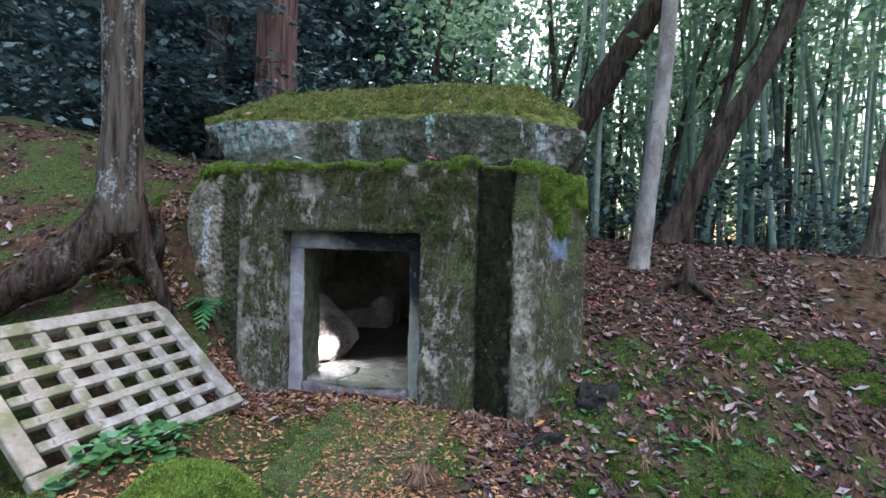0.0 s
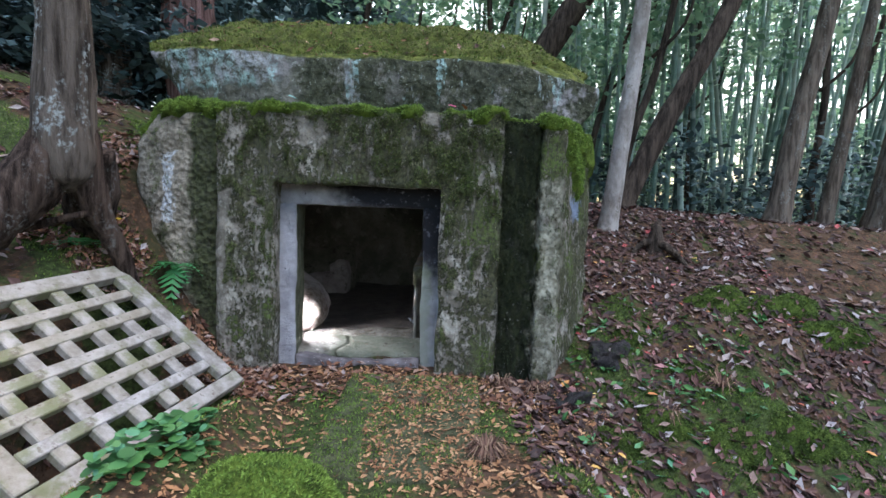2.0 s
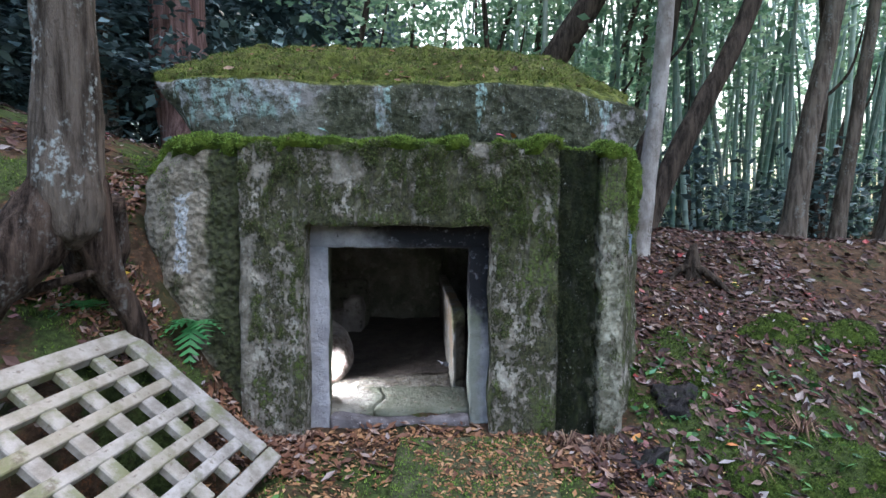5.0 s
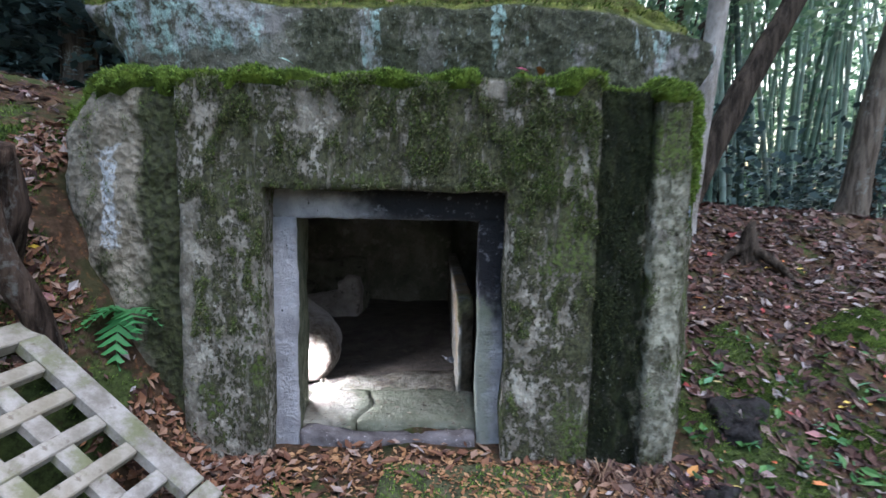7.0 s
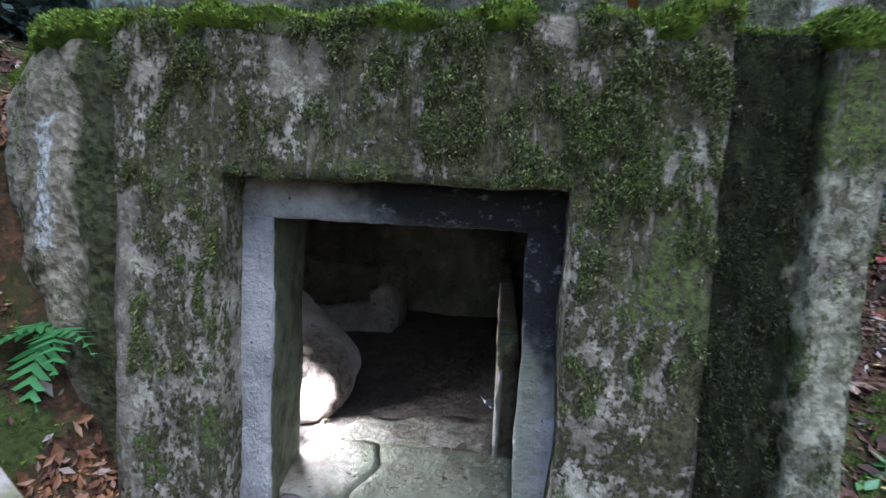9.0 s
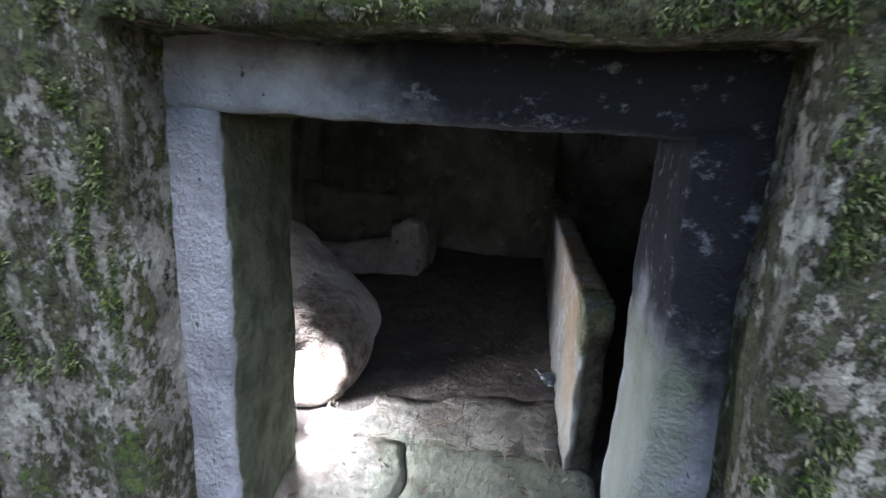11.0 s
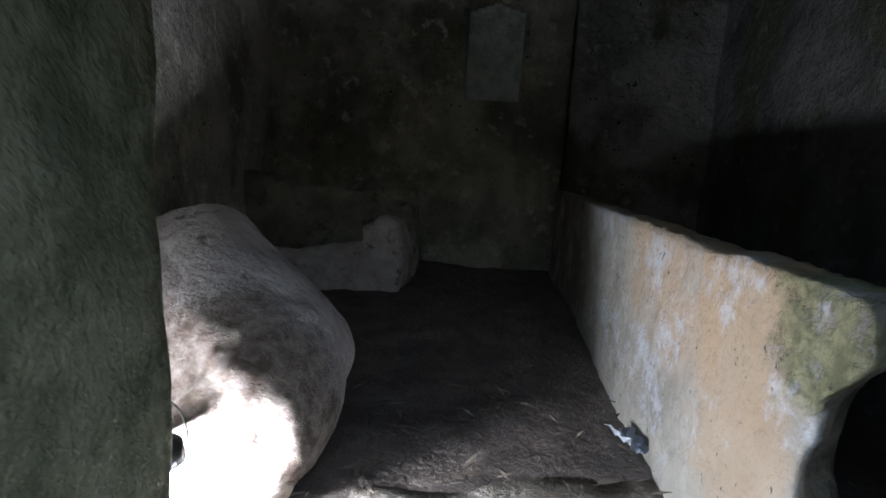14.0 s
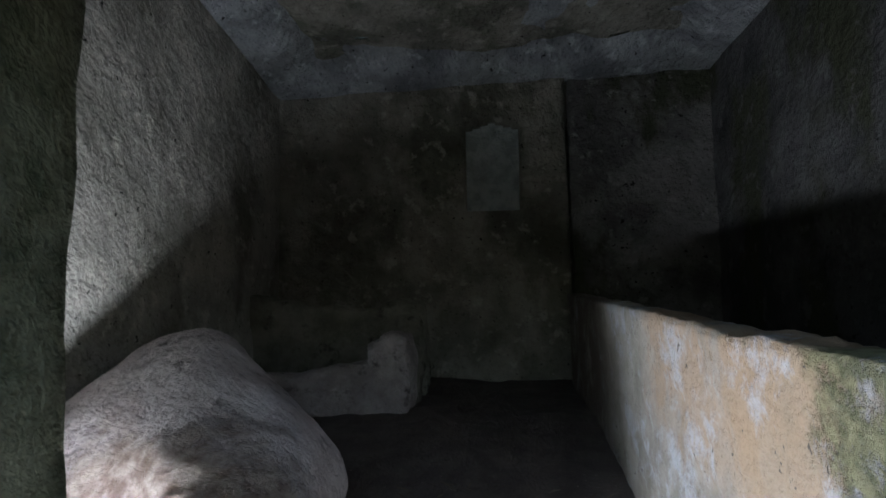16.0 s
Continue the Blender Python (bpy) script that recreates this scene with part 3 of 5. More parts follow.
def on_mesh(me, n, rng, accept):
    """Random places on a mesh, with normals, where accept(position, normal) holds."""
    polys = [p for p in me.polygons if accept(p.center, p.normal)]
    if not polys:
        return []
    area = np.cumsum([p.area for p in polys])
    out = []
    for _ in range(n):
        p = polys[int(np.searchsorted(area, rng.random() * area[-1]))]
        a, b = rng.random(), rng.random()
        c = [me.vertices[i].co for i in p.vertices]
        q = (c[0] * (1 - a) + c[1] * a) * (1 - b) + (c[3] * (1 - a) + c[2] * a) * b
        out.append((q, p.normal.copy()))
    return out


# ---- ground ----
def height(x, y):
    x, y = np.asarray(x, float), np.asarray(y, float)
    centre = -0.09 + 0.1 * np.clip(y, -1.3, 0.3)
    ye = np.where(y < 3, y, 3 + (y - 3) * 0.06)
    right = -0.12 + 0.5 * np.clip(ye, -1.1, 9) - 0.06 * np.clip(x - 2.3, -1, 8) + 0.10 * smooth(x, 2.2, 3.4) * smooth(y, 0.0, 0.5) * smooth(y, 1.6, 0.8)
    z = centre + (right - centre) * smooth(x, 1.35, 2.1)
    left = smooth(-x, 0.78, 2.0) * (1.2 + 0.75 * np.tanh(0.9 * y)) + 0.27 * np.clip(-x - 1.6, 0, 4.5)
    z = z + left
    z = z + 0.12 * np.clip(y - 6, 0, 20) * smooth(-x, -2, 4)
    z = z + 0.15 * np.exp(-((x + 0.47 - 0.2 * (y + 0.43)) / 0.2) ** 2) * smooth(y, -2.0, -1.7) * smooth(y, -0.45, -0.8)
    q = -x - 0.2 * (-0.43 - y)
    z = z - 0.56 * smooth(q, 0.70, 0.88) * smooth(q, 1.52, 1.36) * smooth(y, -1.82, -1.68) * smooth(y, -0.40, -0.58)
    z = z + 0.20 * smooth(np.sqrt(((x + 0.02) / 0.36) ** 2 + ((y + 1.86) / 0.50) ** 2), 1.15, 0.55) + 0.14 * np.exp(-((x + 0.55) ** 2 / 0.12 + (y + 1.75) ** 2 / 0.3))
    return z


def ground_z(x, y):
    return float(height(x, y)) + bumps(x, y)


def bumps(x, y):
    v = Vector((x, y, 0))
    k = 0.4 if abs(x) < 1.1 and y < 0.2 else 1.0
    hump = 0.07 * max(0.0, noise.noise(v * 2.3 + Vector((4, 1, 0)))) * min(1.0, max(0.0, (x - 1.75) * 3)) if x > 1.75 and y < 3 else 0.0
    return hump + k * (0.06 * noise.noise(v * 1.1) + 0.035 * noise.noise(v * 3.3) + 0.016 * noise.noise(v * 9.0))


def moss_amount(x, y):
    v = Vector((x * 0.8 + 11, y * 0.8, 0))
    a = 0.30 + 0.75 * noise.noise(v * 1.6) + 0.55 * noise.noise(v * 5.0)
    if abs(x) < 1.3 and y < 0.2:
        a = 0.54 + 0.45 * noise.noise(v * 2.5)
        a += 0.9 * (1 if ((x + 0.02) / 0.36) ** 2 + ((y + 1.86) / 0.50) ** 2 < 1.15 else 0)
        if y > -0.35:
            a -= 0.25
    if x > 1.7:
        a += 0.28 * math.exp(-((y - 0.1) ** 2) / (0.6 if y > 0.1 else 2.5)) - 0.4 * float(smooth(np.array(y), 0.7, 1.8))
        a += 0.25 * noise.noise(Vector((x * 2.3 + 4, y * 2.3 + 1, 0)))
    if x < -1.2:
        a += 0.22
    return a


def build_ground():
    xs = cuts((-70, -14, 6), (-14, -4.5, 0.6), (-4.5, -2.4, 0.1), (-2.4, 4.6, 0.05), (4.6, 8, 0.15), (8, 20, 0.8), (20, 70, 6))
    ys = cuts((-60, -10, 6), (-10, -4.6, 0.5), (-4.6, 2.4, 0.05), (2.4, 6, 0.12), (6, 20, 0.7), (20, 80, 6))
    X, Y = np.meshgrid(xs, ys, indexing="ij")
    Z = height(X, Y)
    ny = len(ys)
    verts, m = [], []
    for i, x in enumerate(xs):
        for j, y in enumerate(ys):
            verts.append((x, y, Z[i, j] + bumps(x, y)))
            m.append(moss_amount(x, y))
    faces = []
    for i in range(len(xs) - 1):
        for j in range(ny - 1):
            x, y = (xs[i] + xs[i + 1]) / 2, (ys[j] + ys[j + 1]) / 2
            if 0.3 < y < 4.1 and -1.5 - 0.19 * (y - 0.4) < x < 1.58:
                continue
            faces.append((i * ny + j, (i + 1) * ny + j, (i + 1) * ny + j + 1, i * ny + j + 1))
    me = mesh_of("ground", verts, faces, M_GROUND)
    me.attributes.new("moss", "FLOAT", "POINT").data.foreach_set("value", m)
    return thing("ground", me, "uneven forest floor of dark soil and green moss", "ground", "structure")


build_ground()


# ---- stone chamber: outside ----
def widen(x, y, z):
    """The chamber grows wider towards its back."""
    k = np.clip((y - 0.5) / 3.3, 0, 1)
    return (x * (1 + (0.42 if x < 0 else 0.09) * k), y, z)


def build_front():
    xs = cuts((-1.05, -0.615, 0.035), (-0.615, 0.645, 0.036), (0.645, 1.11, 0.035))
    zs = cuts((-0.3, 1.36, 0.036), (1.36, 1.93, 0.034))
    me = carve("wall_front", xs, [0.0, 0.05, 0.11, 0.2, 0.35, 0.5], zs,
               lambda x, y, z: not (-0.615 < x < 0.645 and z < 1.36), M_WALL, 0.016, 4.0, 1)
    wall = thing("wall_front", me, "weathered grey stone front wall streaked with dark moss", "stone wall", "structure")
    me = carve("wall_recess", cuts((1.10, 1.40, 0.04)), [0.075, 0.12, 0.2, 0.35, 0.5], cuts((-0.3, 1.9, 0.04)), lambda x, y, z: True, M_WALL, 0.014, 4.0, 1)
    thing("wall_recess", me, "near-black recessed strip of the stone front", "stone wall", "structure")

    def turn(x, y, z):
        r = max(0.0, x - 1.565)
        s = max(0.0, z - 1.7) / 0.22
        return (x - 0.03 * r * s, y + 1.8 * r, z - 0.10 * r * s)
    me = carve("wall_corner", cuts((1.395, 1.565, 0.034), (1.565, 2.0, 0.03)), cuts((0.015, 0.5, 0.07)), cuts((-0.3, 1.93, 0.04)), lambda x, y, z: True, M_WALL, 0.026, 7.0, 1, turn, 3.0)
    thing("wall_corner", me, "rough pale corner stone with moss and a blue mark", "stone wall", "structure")

    def round_left(x, y, z):
        k = (-1.06 - x) / 0.57
        w = 0.72 - 0.14 * max(0, (z - 1.6) / 0.3) ** 2 - 0.16 * max(0, (1.0 - z) / 0.9) ** 1.5
        return (-1.06 - k * w, y + 0.10 * k + 0.26 * max(0, k - 0.55) ** 1.5, z + 0.035 * k - 0.05 * max(0, k - 0.7))
    me = carve("wall_side_stone", cuts((-1.63, -1.062, 0.035)), cuts((0.07, 0.62, 0.07)), cuts((0.0, 1.93, 0.04)), lambda x, y, z: True, M_SIDE, 0.036, 5.5, 1, round_left, 5.0)
    thing("wall_side_stone", me, "rough-hewn side stone with a white lichen patch", "stone wall", "structure")


build_front()


def build_capstone():
    def solid(x, y, z):
        return not (-1.42 < x < 1.47 and (0.62 if z < 2.2 else 1.0) < y < 3.85 and z < 2.46)

    def shape(x, y, z):
        t = (z - 1.93) / 1.07
        u = x / 1.75
        v = np.clip((y - 0.42) / 1.3, 0, 1)
        q = x
        if y < 0.6 or abs(x) > 1.5 or z > 2.5:
            k = np.clip((abs(x) - 1.44) / 0.4, 0, 1) if y > 0.6 else 1.0
            low = (0.17 * (1 - min(1, t * 2.0))) if x < 0 else 0.06 * (1 - min(1, t * 2.2))
            q = x * (1 - low * k)
            if t > 0.46:
                s = (t - 0.46) / 0.54
                z = z - s * (0.12 * abs(u) ** 4 + 0.17 * (1 - v) ** 2)
                y = y + s * 0.55 * (1 - v)
                q = q * (1 - 0.02 * s)
            if x > 1.1:
                z = z - 0.22 * ((x - 1.1) / 0.9) ** 2 * min(1, max(0, t) * 1.8)
            if x > 1.3:
                q = q + 0.09 * (x - 1.3) / 0.6 * math.sin(math.pi * min(1, max(0, t) * 1.7))
            y = y + 0.5 * max(0, abs(u) - 0.72) ** 1.3 * (1 - 0.8 * v)
        a = widen(q, y, z)
        return a
    me = carve("capstone", cuts((-1.86, -1.42, 0.07), (-1.42, 1.47, 0.066), (1.47, 1.9, 0.07)), cuts((0.40, 0.62, 0.055), (0.62, 1.0, 0.076), (1.0, 3.85, 0.09), (3.85, 4.3, 0.11)),
               cuts((1.93, 2.46, 0.053), (2.46, 3.02, 0.056)), solid, M_CAP, 0.05, 1.9, 2, shape, 8.0)
    me.materials.append(M_ROOM)
    mid = Vector((0, 2.15, 2.15))
    for p in me.polygons:
        if 0.5 < p.center.y < 3.9 and p.center.z < 2.56 and p.normal.dot(p.center - mid) < 0:
            p.material_index = 1
    thing("capstone", me, "huge grey capstone with pale lichen and a mossy domed top", "capstone", "structure")
    return me


CAP = build_capstone()


def build_doorway():
    door = tagged(new("door_1"), "recessed doorway framed with dressed grey stone", "doorway", "", "structure")

    def piece(name, x0, x1, z0, z1, label, y0=0.165, y1=0.555, warp=None):
        me = carve(name, cuts((x0, x1, 0.03)), cuts((y0, y1, 0.045)), cuts((z0, z1, 0.035)), lambda x, y, z: True, M_FRAME, 0.007, 11.0, 1, warp)
        return thing(name, me, label, parent=door)

    def splay(side, edge, out):
        def f(x, y, z):
            k = np.clip((x - edge) / side, 0, 1) if side > 0 else np.clip((edge - x) / -side, 0, 1)
            return (x + out * k * (y - 0.165) / 0.47 + 0.005 * k * math.sin(z * 9 + 6 * y), y, z)
        return f
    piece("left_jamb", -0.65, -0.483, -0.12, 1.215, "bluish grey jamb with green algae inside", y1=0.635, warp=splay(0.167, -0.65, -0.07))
    piece("right_jamb", 0.512, 0.68, -0.12, 1.215, "soot-blackened jamb with pale flakes", y1=0.635, warp=splay(-0.168, 0.68, 0.028))
    piece("lintel", -0.65, 0.68, 1.205, 1.40, "soot-darkened stone lintel", y1=0.36)
    me = carve("threshold", cuts((-0.480, 0.509, 0.03)), cuts((0.15, 0.262, 0.028)), [-0.25, -0.1, -0.045, -0.018], lambda x, y, z: True, M_THRESHOLD, 0.012, 9.0, 1,
               lambda x, y, z: (x, y + 0.012 * math.sin(9 * x), z - 0.02 * math.sin(5 * x + 1)), 2.0)
    thing("threshold", me, "worn purplish grey threshold ledge", parent=door)
    for x0, x1, seed in ((-0.545, -0.150, 1.0), (-0.143, 0.535, 4.0)):
        me = carve("sill_stone", cuts((x0, x1, 0.035)), cuts((0.27, 0.80, 0.035)), [-0.25, -0.1, -0.02, 0.006], lambda x, y, z: True, M_PAVE, 0.012, 9.0, 1,
                   lambda x, y, z: (x + (0.03 * math.sin(14 * y) + 0.05 * (y - 0.5)) * (1 if -0.3 < x < 0.05 else 0), y + 0.02 * math.sin(7 * x), z), seed)
        thing("sill_stone", me, "worn cracked sill stone", parent=door)


build_doorway()


# ---- stone chamber: inside ----
def build_room():
    def slab(name, xs, ys, zs, solid, label, warp=widen, seed=0.0, amp=0.014, skin=M_ROOM):
        thing(name, carve(name, xs, ys, zs, solid, skin, amp, 3.0, 1, warp, seed), label, "stone wall", "structure")
    slab("wall_left", cuts((-1.55, -1.3, 0.08)), cuts((0.5, 3.95, 0.07)), cuts((-0.15, 2.36, 0.07)), lambda x, y, z: True, "grey left chamber wall of one stone slab, lightened as if lamplit", seed=2.0, skin=M_LEFTWALL)
    # The right wall gets a near-black copy, with its shade in the colour.
    shaded_side = chamber_stone("shaded_chamber_stone", (0.045, 0.046, 0.048), (0.13, 0.13, 0.132))
    slab("wall_right", cuts((1.35, 1.6, 0.08)), cuts((0.5, 3.95, 0.07)), cuts((-0.15, 2.36, 0.07)), lambda x, y, z: True, "right chamber wall of dressed stone, darkened as if in shade", seed=4.0, skin=shaded_side)
    slab("wall_inner_front", cuts((-1.35, -0.6, 0.08), (-0.6, 0.66, 0.07), (0.66, 1.4, 0.08)), [0.47, 0.50, 0.53], cuts((-0.15, 1.39, 0.07), (1.39, 1.98, 0.07)),
         lambda x, y, z: not (-0.6 < x < 0.66 and z < 1.39), "inner face of the stone front wall", skin=M_INNER)

    def niche(x, y, z):
        top = 2.02 - 0.3 * abs(x + 0.125)
        return not (-0.335 < x < 0.085 and 1.325 < z < top and y < 3.85)
    slab("wall_back", cuts((-1.9, -0.335, 0.08), (-0.335, 0.085, 0.03), (0.085, 0.435, 0.07)), [3.75, 3.80, 3.85, 3.92, 4.1], cuts((-0.15, 1.325, 0.07), (1.325, 2.04, 0.02), (2.04, 2.4, 0.06)),
         niche, "stone back wall with a small gabled niche", None, 6.0, 0.009)
    slab("wall_back_slab", cuts((0.455, 1.6, 0.07)), [3.775, 3.82, 3.9, 4.1], cuts((-0.15, 2.4, 0.07)), lambda x, y, z: True, "darker slab of the stone back wall", None, 7.0, 0.012, M_BACKSLAB)
    slab("wall_back_core", [0.35, 0.54], [3.83, 4.15], [-0.15, 2.4], lambda x, y, z: True, "stone behind the joint of the back wall", None, 7.0, 0.0)
    def vault(x, y, z):
        d = min(x + 1.32, 1.37 - x, 3.77 - y)
        x, y, _ = widen(x, y, z)
        return (x, y, z + 0.035 * float(smooth(np.array(d), 0.05, 0.09)) + 0.15 * float(smooth(np.array(d), 0.12, 0.36)))
    slab("ceiling", cuts((-1.38, 1.43, 0.04)), cuts((0.93, 3.84, 0.04)), [2.30, 2.33], lambda x, y, z: True, "dark stone ceiling with a coved edge", vault, 3.0, 0.02, M_CEILING)

    me = carve("floor", cuts((-1.4, 1.4, 0.07)), cuts((0.45, 3.85, 0.07)), [-0.3, -0.025], lambda x, y, z: True, M_EARTH, 0.03, 3.5, 0, lambda x, y, z: (widen(x, y, z)[0], y, z + 0.085 * float(smooth(np.array(y), 1.7, 2.8))), 2.0)
    fl = thing("floor", me, "dark trodden earth floor of the chamber", "floor", "structure")

    def flag(x0, x1, y0, y1, h, skew, seed):
        m = carve("paving_stone", cuts((x0, x1, 0.05)), cuts((y0, y1, 0.05)), [-0.12, h - 0.03, h], lambda x, y, z: True, M_PAVE, 0.014, 7.0, 0,
                  lambda x, y, z: (x, y + skew * (x - x0) * (y - y0) / (y1 - y0) + 0.02 * math.sin(13 * x), z), seed)
        thing("paving_stone", m, parent=fl)
    flag(-0.60, 0.42, 0.80, 1.02, -0.012, 0.28, 1.0)


build_room()


def build_slab():
    def shape(x, y, z):
        near = max(0.0, 1 - (y - 0.66) / 0.45)
        top = max(0.0, z - 0.45) / 0.21
        h = 0.672 + 0.006 * (y - 0.7) + 0.012 * math.sin(y * 9) * near - 0.009 * math.exp(-((y - 1.16) / 0.06) ** 2) + 0.006 * math.exp(-((y - 1.02) / 0.05) ** 2)
        ragged = 0.05 * math.sin(17 * z + 1) + 0.03 * math.sin(41 * z)
        lean = near * near * (0.09 * (1 - top) + ragged * 0.35 + 0.7 * max(0, x - 0.44))
        return (x - 0.012 * top - 0.008 * (y - 0.7), y + lean, z * h / 0.66)
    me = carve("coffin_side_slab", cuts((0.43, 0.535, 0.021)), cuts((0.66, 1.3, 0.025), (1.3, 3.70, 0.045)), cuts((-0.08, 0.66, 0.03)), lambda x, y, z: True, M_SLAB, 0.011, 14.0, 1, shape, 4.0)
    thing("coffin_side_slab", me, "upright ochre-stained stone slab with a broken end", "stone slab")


def build_left_stone():
    knots = [0.585, 0.60, 0.64, 0.72, 0.82, 0.92, 1.05, 1.2, 1.35, 1.5, 1.62, 1.70, 1.78, 1.90, 2.02, 2.08, 2.10]
    ysec = sorted(knots + [(p + q) / 2 for p, q in zip(knots, knots[1:])])
    xr = np.interp(ysec, [0.585, 0.64, 0.72, 0.86, 1.2, 1.5, 1.64, 1.75, 1.95, 2.1], [-0.80, -0.66, -0.56, -0.475, -0.46, -0.495, -0.53, -0.66, -1.0, -1.25])
    zr = np.interp(ysec, [0.6, 0.9, 1.3, 1.64, 2.1], [0.08, 0.2, 0.2, 0.2, 0.35])
    xt = np.interp(ysec, [0.585, 0.72, 0.9, 1.2, 1.4, 1.64, 2.1], [-0.84, -0.68, -0.70, -0.82, -0.88, -0.95, -1.25])
    zt = np.interp(ysec, [0.585, 0.64, 0.72, 0.85, 1.0, 1.2, 1.4, 1.64, 2.0, 2.1], [0.12, 0.22, 0.29, 0.33, 0.37, 0.45, 0.535, 0.62, 0.59, 0.43])
    verts, faces, n = [], [], 52
    for y, a, b, c, d in zip(ysec, xr, zr, xt, zt):
        far = float(smooth(np.array(y), 1.25, 1.65))
        low = 0.2 * (1 - float(smooth(np.array(y), 0.85, 1.35)))
        lift = 0.09 * float(smooth(np.array(y), 1.0, 1.7))
        loop = [Vector((-1.42, y, 0.0)), Vector((-1.1, y, -0.02 + lift)), Vector((a - 0.10, y, -0.02 + lift)), Vector((a - 0.015, y, min(b, 0.10) * 0.6 + 0.5 * lift)), Vector((a, y, b)), Vector((a - 0.07 - 0.05 * far, y, b + (0.80 - 0.5 * far) * max(0.02, d - b))),
                Vector((c, y, d)), Vector((c - 0.12, y, max(0.02, d + 0.02 - 0.9 * low))), Vector((-1.42, y, max(0.0, d - 0.04 - 2.2 * low)))]
        m = len(loop)
        for k in range(n):
            t = k / n * m
            i, f = int(t) % m, t - int(t)
            p0, p1, p2, p3 = loop[i - 1], loop[i], loop[(i + 1) % m], loop[(i + 2) % m]
            q = ((1 - f) ** 3 * p0 + (3 * f ** 3 - 6 * f * f + 4) * p1 + (-3 * f ** 3 + 3 * f * f + 3 * f + 1) * p2 + f ** 3 * p3) / 6
            broken = 1 - float(smooth(np.array(q.y + 0.35 * max(0, q.x + 0.72)), 0.95, 1.2))
            q.y = 0.845 + (q.y - 0.585) * 0.505 if q.y < 1.1 else q.y
            verts.append(q + rough(q, 0.018, 4.5, 1.0) + rough(q, 0.026 * broken, 16.0, 4.0))
    for j in range(len(ysec) - 1):
        for k in range(n):
            l = (k + 1) % n
            faces.append((j * n + k, (j + 1) * n + k, (j + 1) * n + l, j * n + l))
    faces.append(tuple(range(n)))
    faces.append(tuple(reversed(range((len(ysec) - 1) * n, len(ysec) * n))))
    thing("broken_coffin_stone", mesh_of("broken_coffin_stone", verts, faces, M_COFFIN), "large broken coffin stone with a smooth rounded edge", "stone")


def build_coffin():
    coffin = tagged(new("stone_coffin"), "broken stone coffin with low crumbled walls", "coffin")

    def lean(x, y, z):
        return (x - 0.10 * max(0, 2.95 - y) + 0.02 * math.sin(z * 7), y + 0.35 * min(0, x + 0.7) * (1 if y < 3.0 else 0.15), z + 0.05 + 0.02 * math.sin(x * 6))

    def wall(name, x0, x1, y0, y1, top, seed, label, skin=M_TOMB):
        me = carve(name, cuts((x0, x1, 0.04)), cuts((y0, y1, 0.04)), cuts((-0.06, 0.68, 0.04)), lambda x, y, z: z < top(x, y), skin, 0.03, 6.0, 2, lean, seed)
        thing(name, me, label, parent=coffin)
    wall("front_wall", -1.75, -0.59, 2.79, 2.98, lambda x, y: 0.45 - 0.05 * abs(x + 0.68) / 0.1 if x > -0.82 else 0.25 + 0.12 * max(0, x + 1.02), 9.0, "crumbled front wall with one high corner")
    wall("back_wall", -1.75, -0.57, 3.2, 3.36, lambda x, y: 0.60 - 0.03 * math.sin(5 * x), 8.0, "plain back wall, darkened as if in shade", M_TOMBBACK)
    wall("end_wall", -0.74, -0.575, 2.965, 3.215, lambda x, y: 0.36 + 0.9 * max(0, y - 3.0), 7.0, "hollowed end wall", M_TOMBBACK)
    wall("bottom", -1.72, -0.72, 2.97, 3.21, lambda x, y: 0.05, 6.0, "coffin bottom, darkened as if in shade", M_TOMBBACK)


def build_scrap():
    """A crumpled pale scrap lying at the foot of the slab."""
    rng = random.Random(19)
    verts, faces, n = [], [], 7
    for i in range(n):
        for k in range(n):
            u, v = i / (n - 1) - 0.5, k / (n - 1) - 0.5
            verts.append((0.09 * u + rng.gauss(0, 0.006), 0.13 * v + rng.gauss(0, 0.006), 0.03 + 0.05 * abs(u) + rng.gauss(0, 0.009)))
    for i in range(n - 1):
        for k in range(n - 1):
            a = i * n + k
            faces.append((a, a + n, a + n + 1, a + 1))
    o = thing("scrap", mesh_of("scrap", verts, faces, plain("pale_scrap", (0.30, 0.32, 0.36), 0.5), False), "crumpled pale grey scrap at the foot of the slab", "scrap")
    o.matrix_basis = pose(0.375, 1.42, -0.015, 0, 12, 20)


build_slab()
build_scrap()
build_left_stone()
build_coffin()


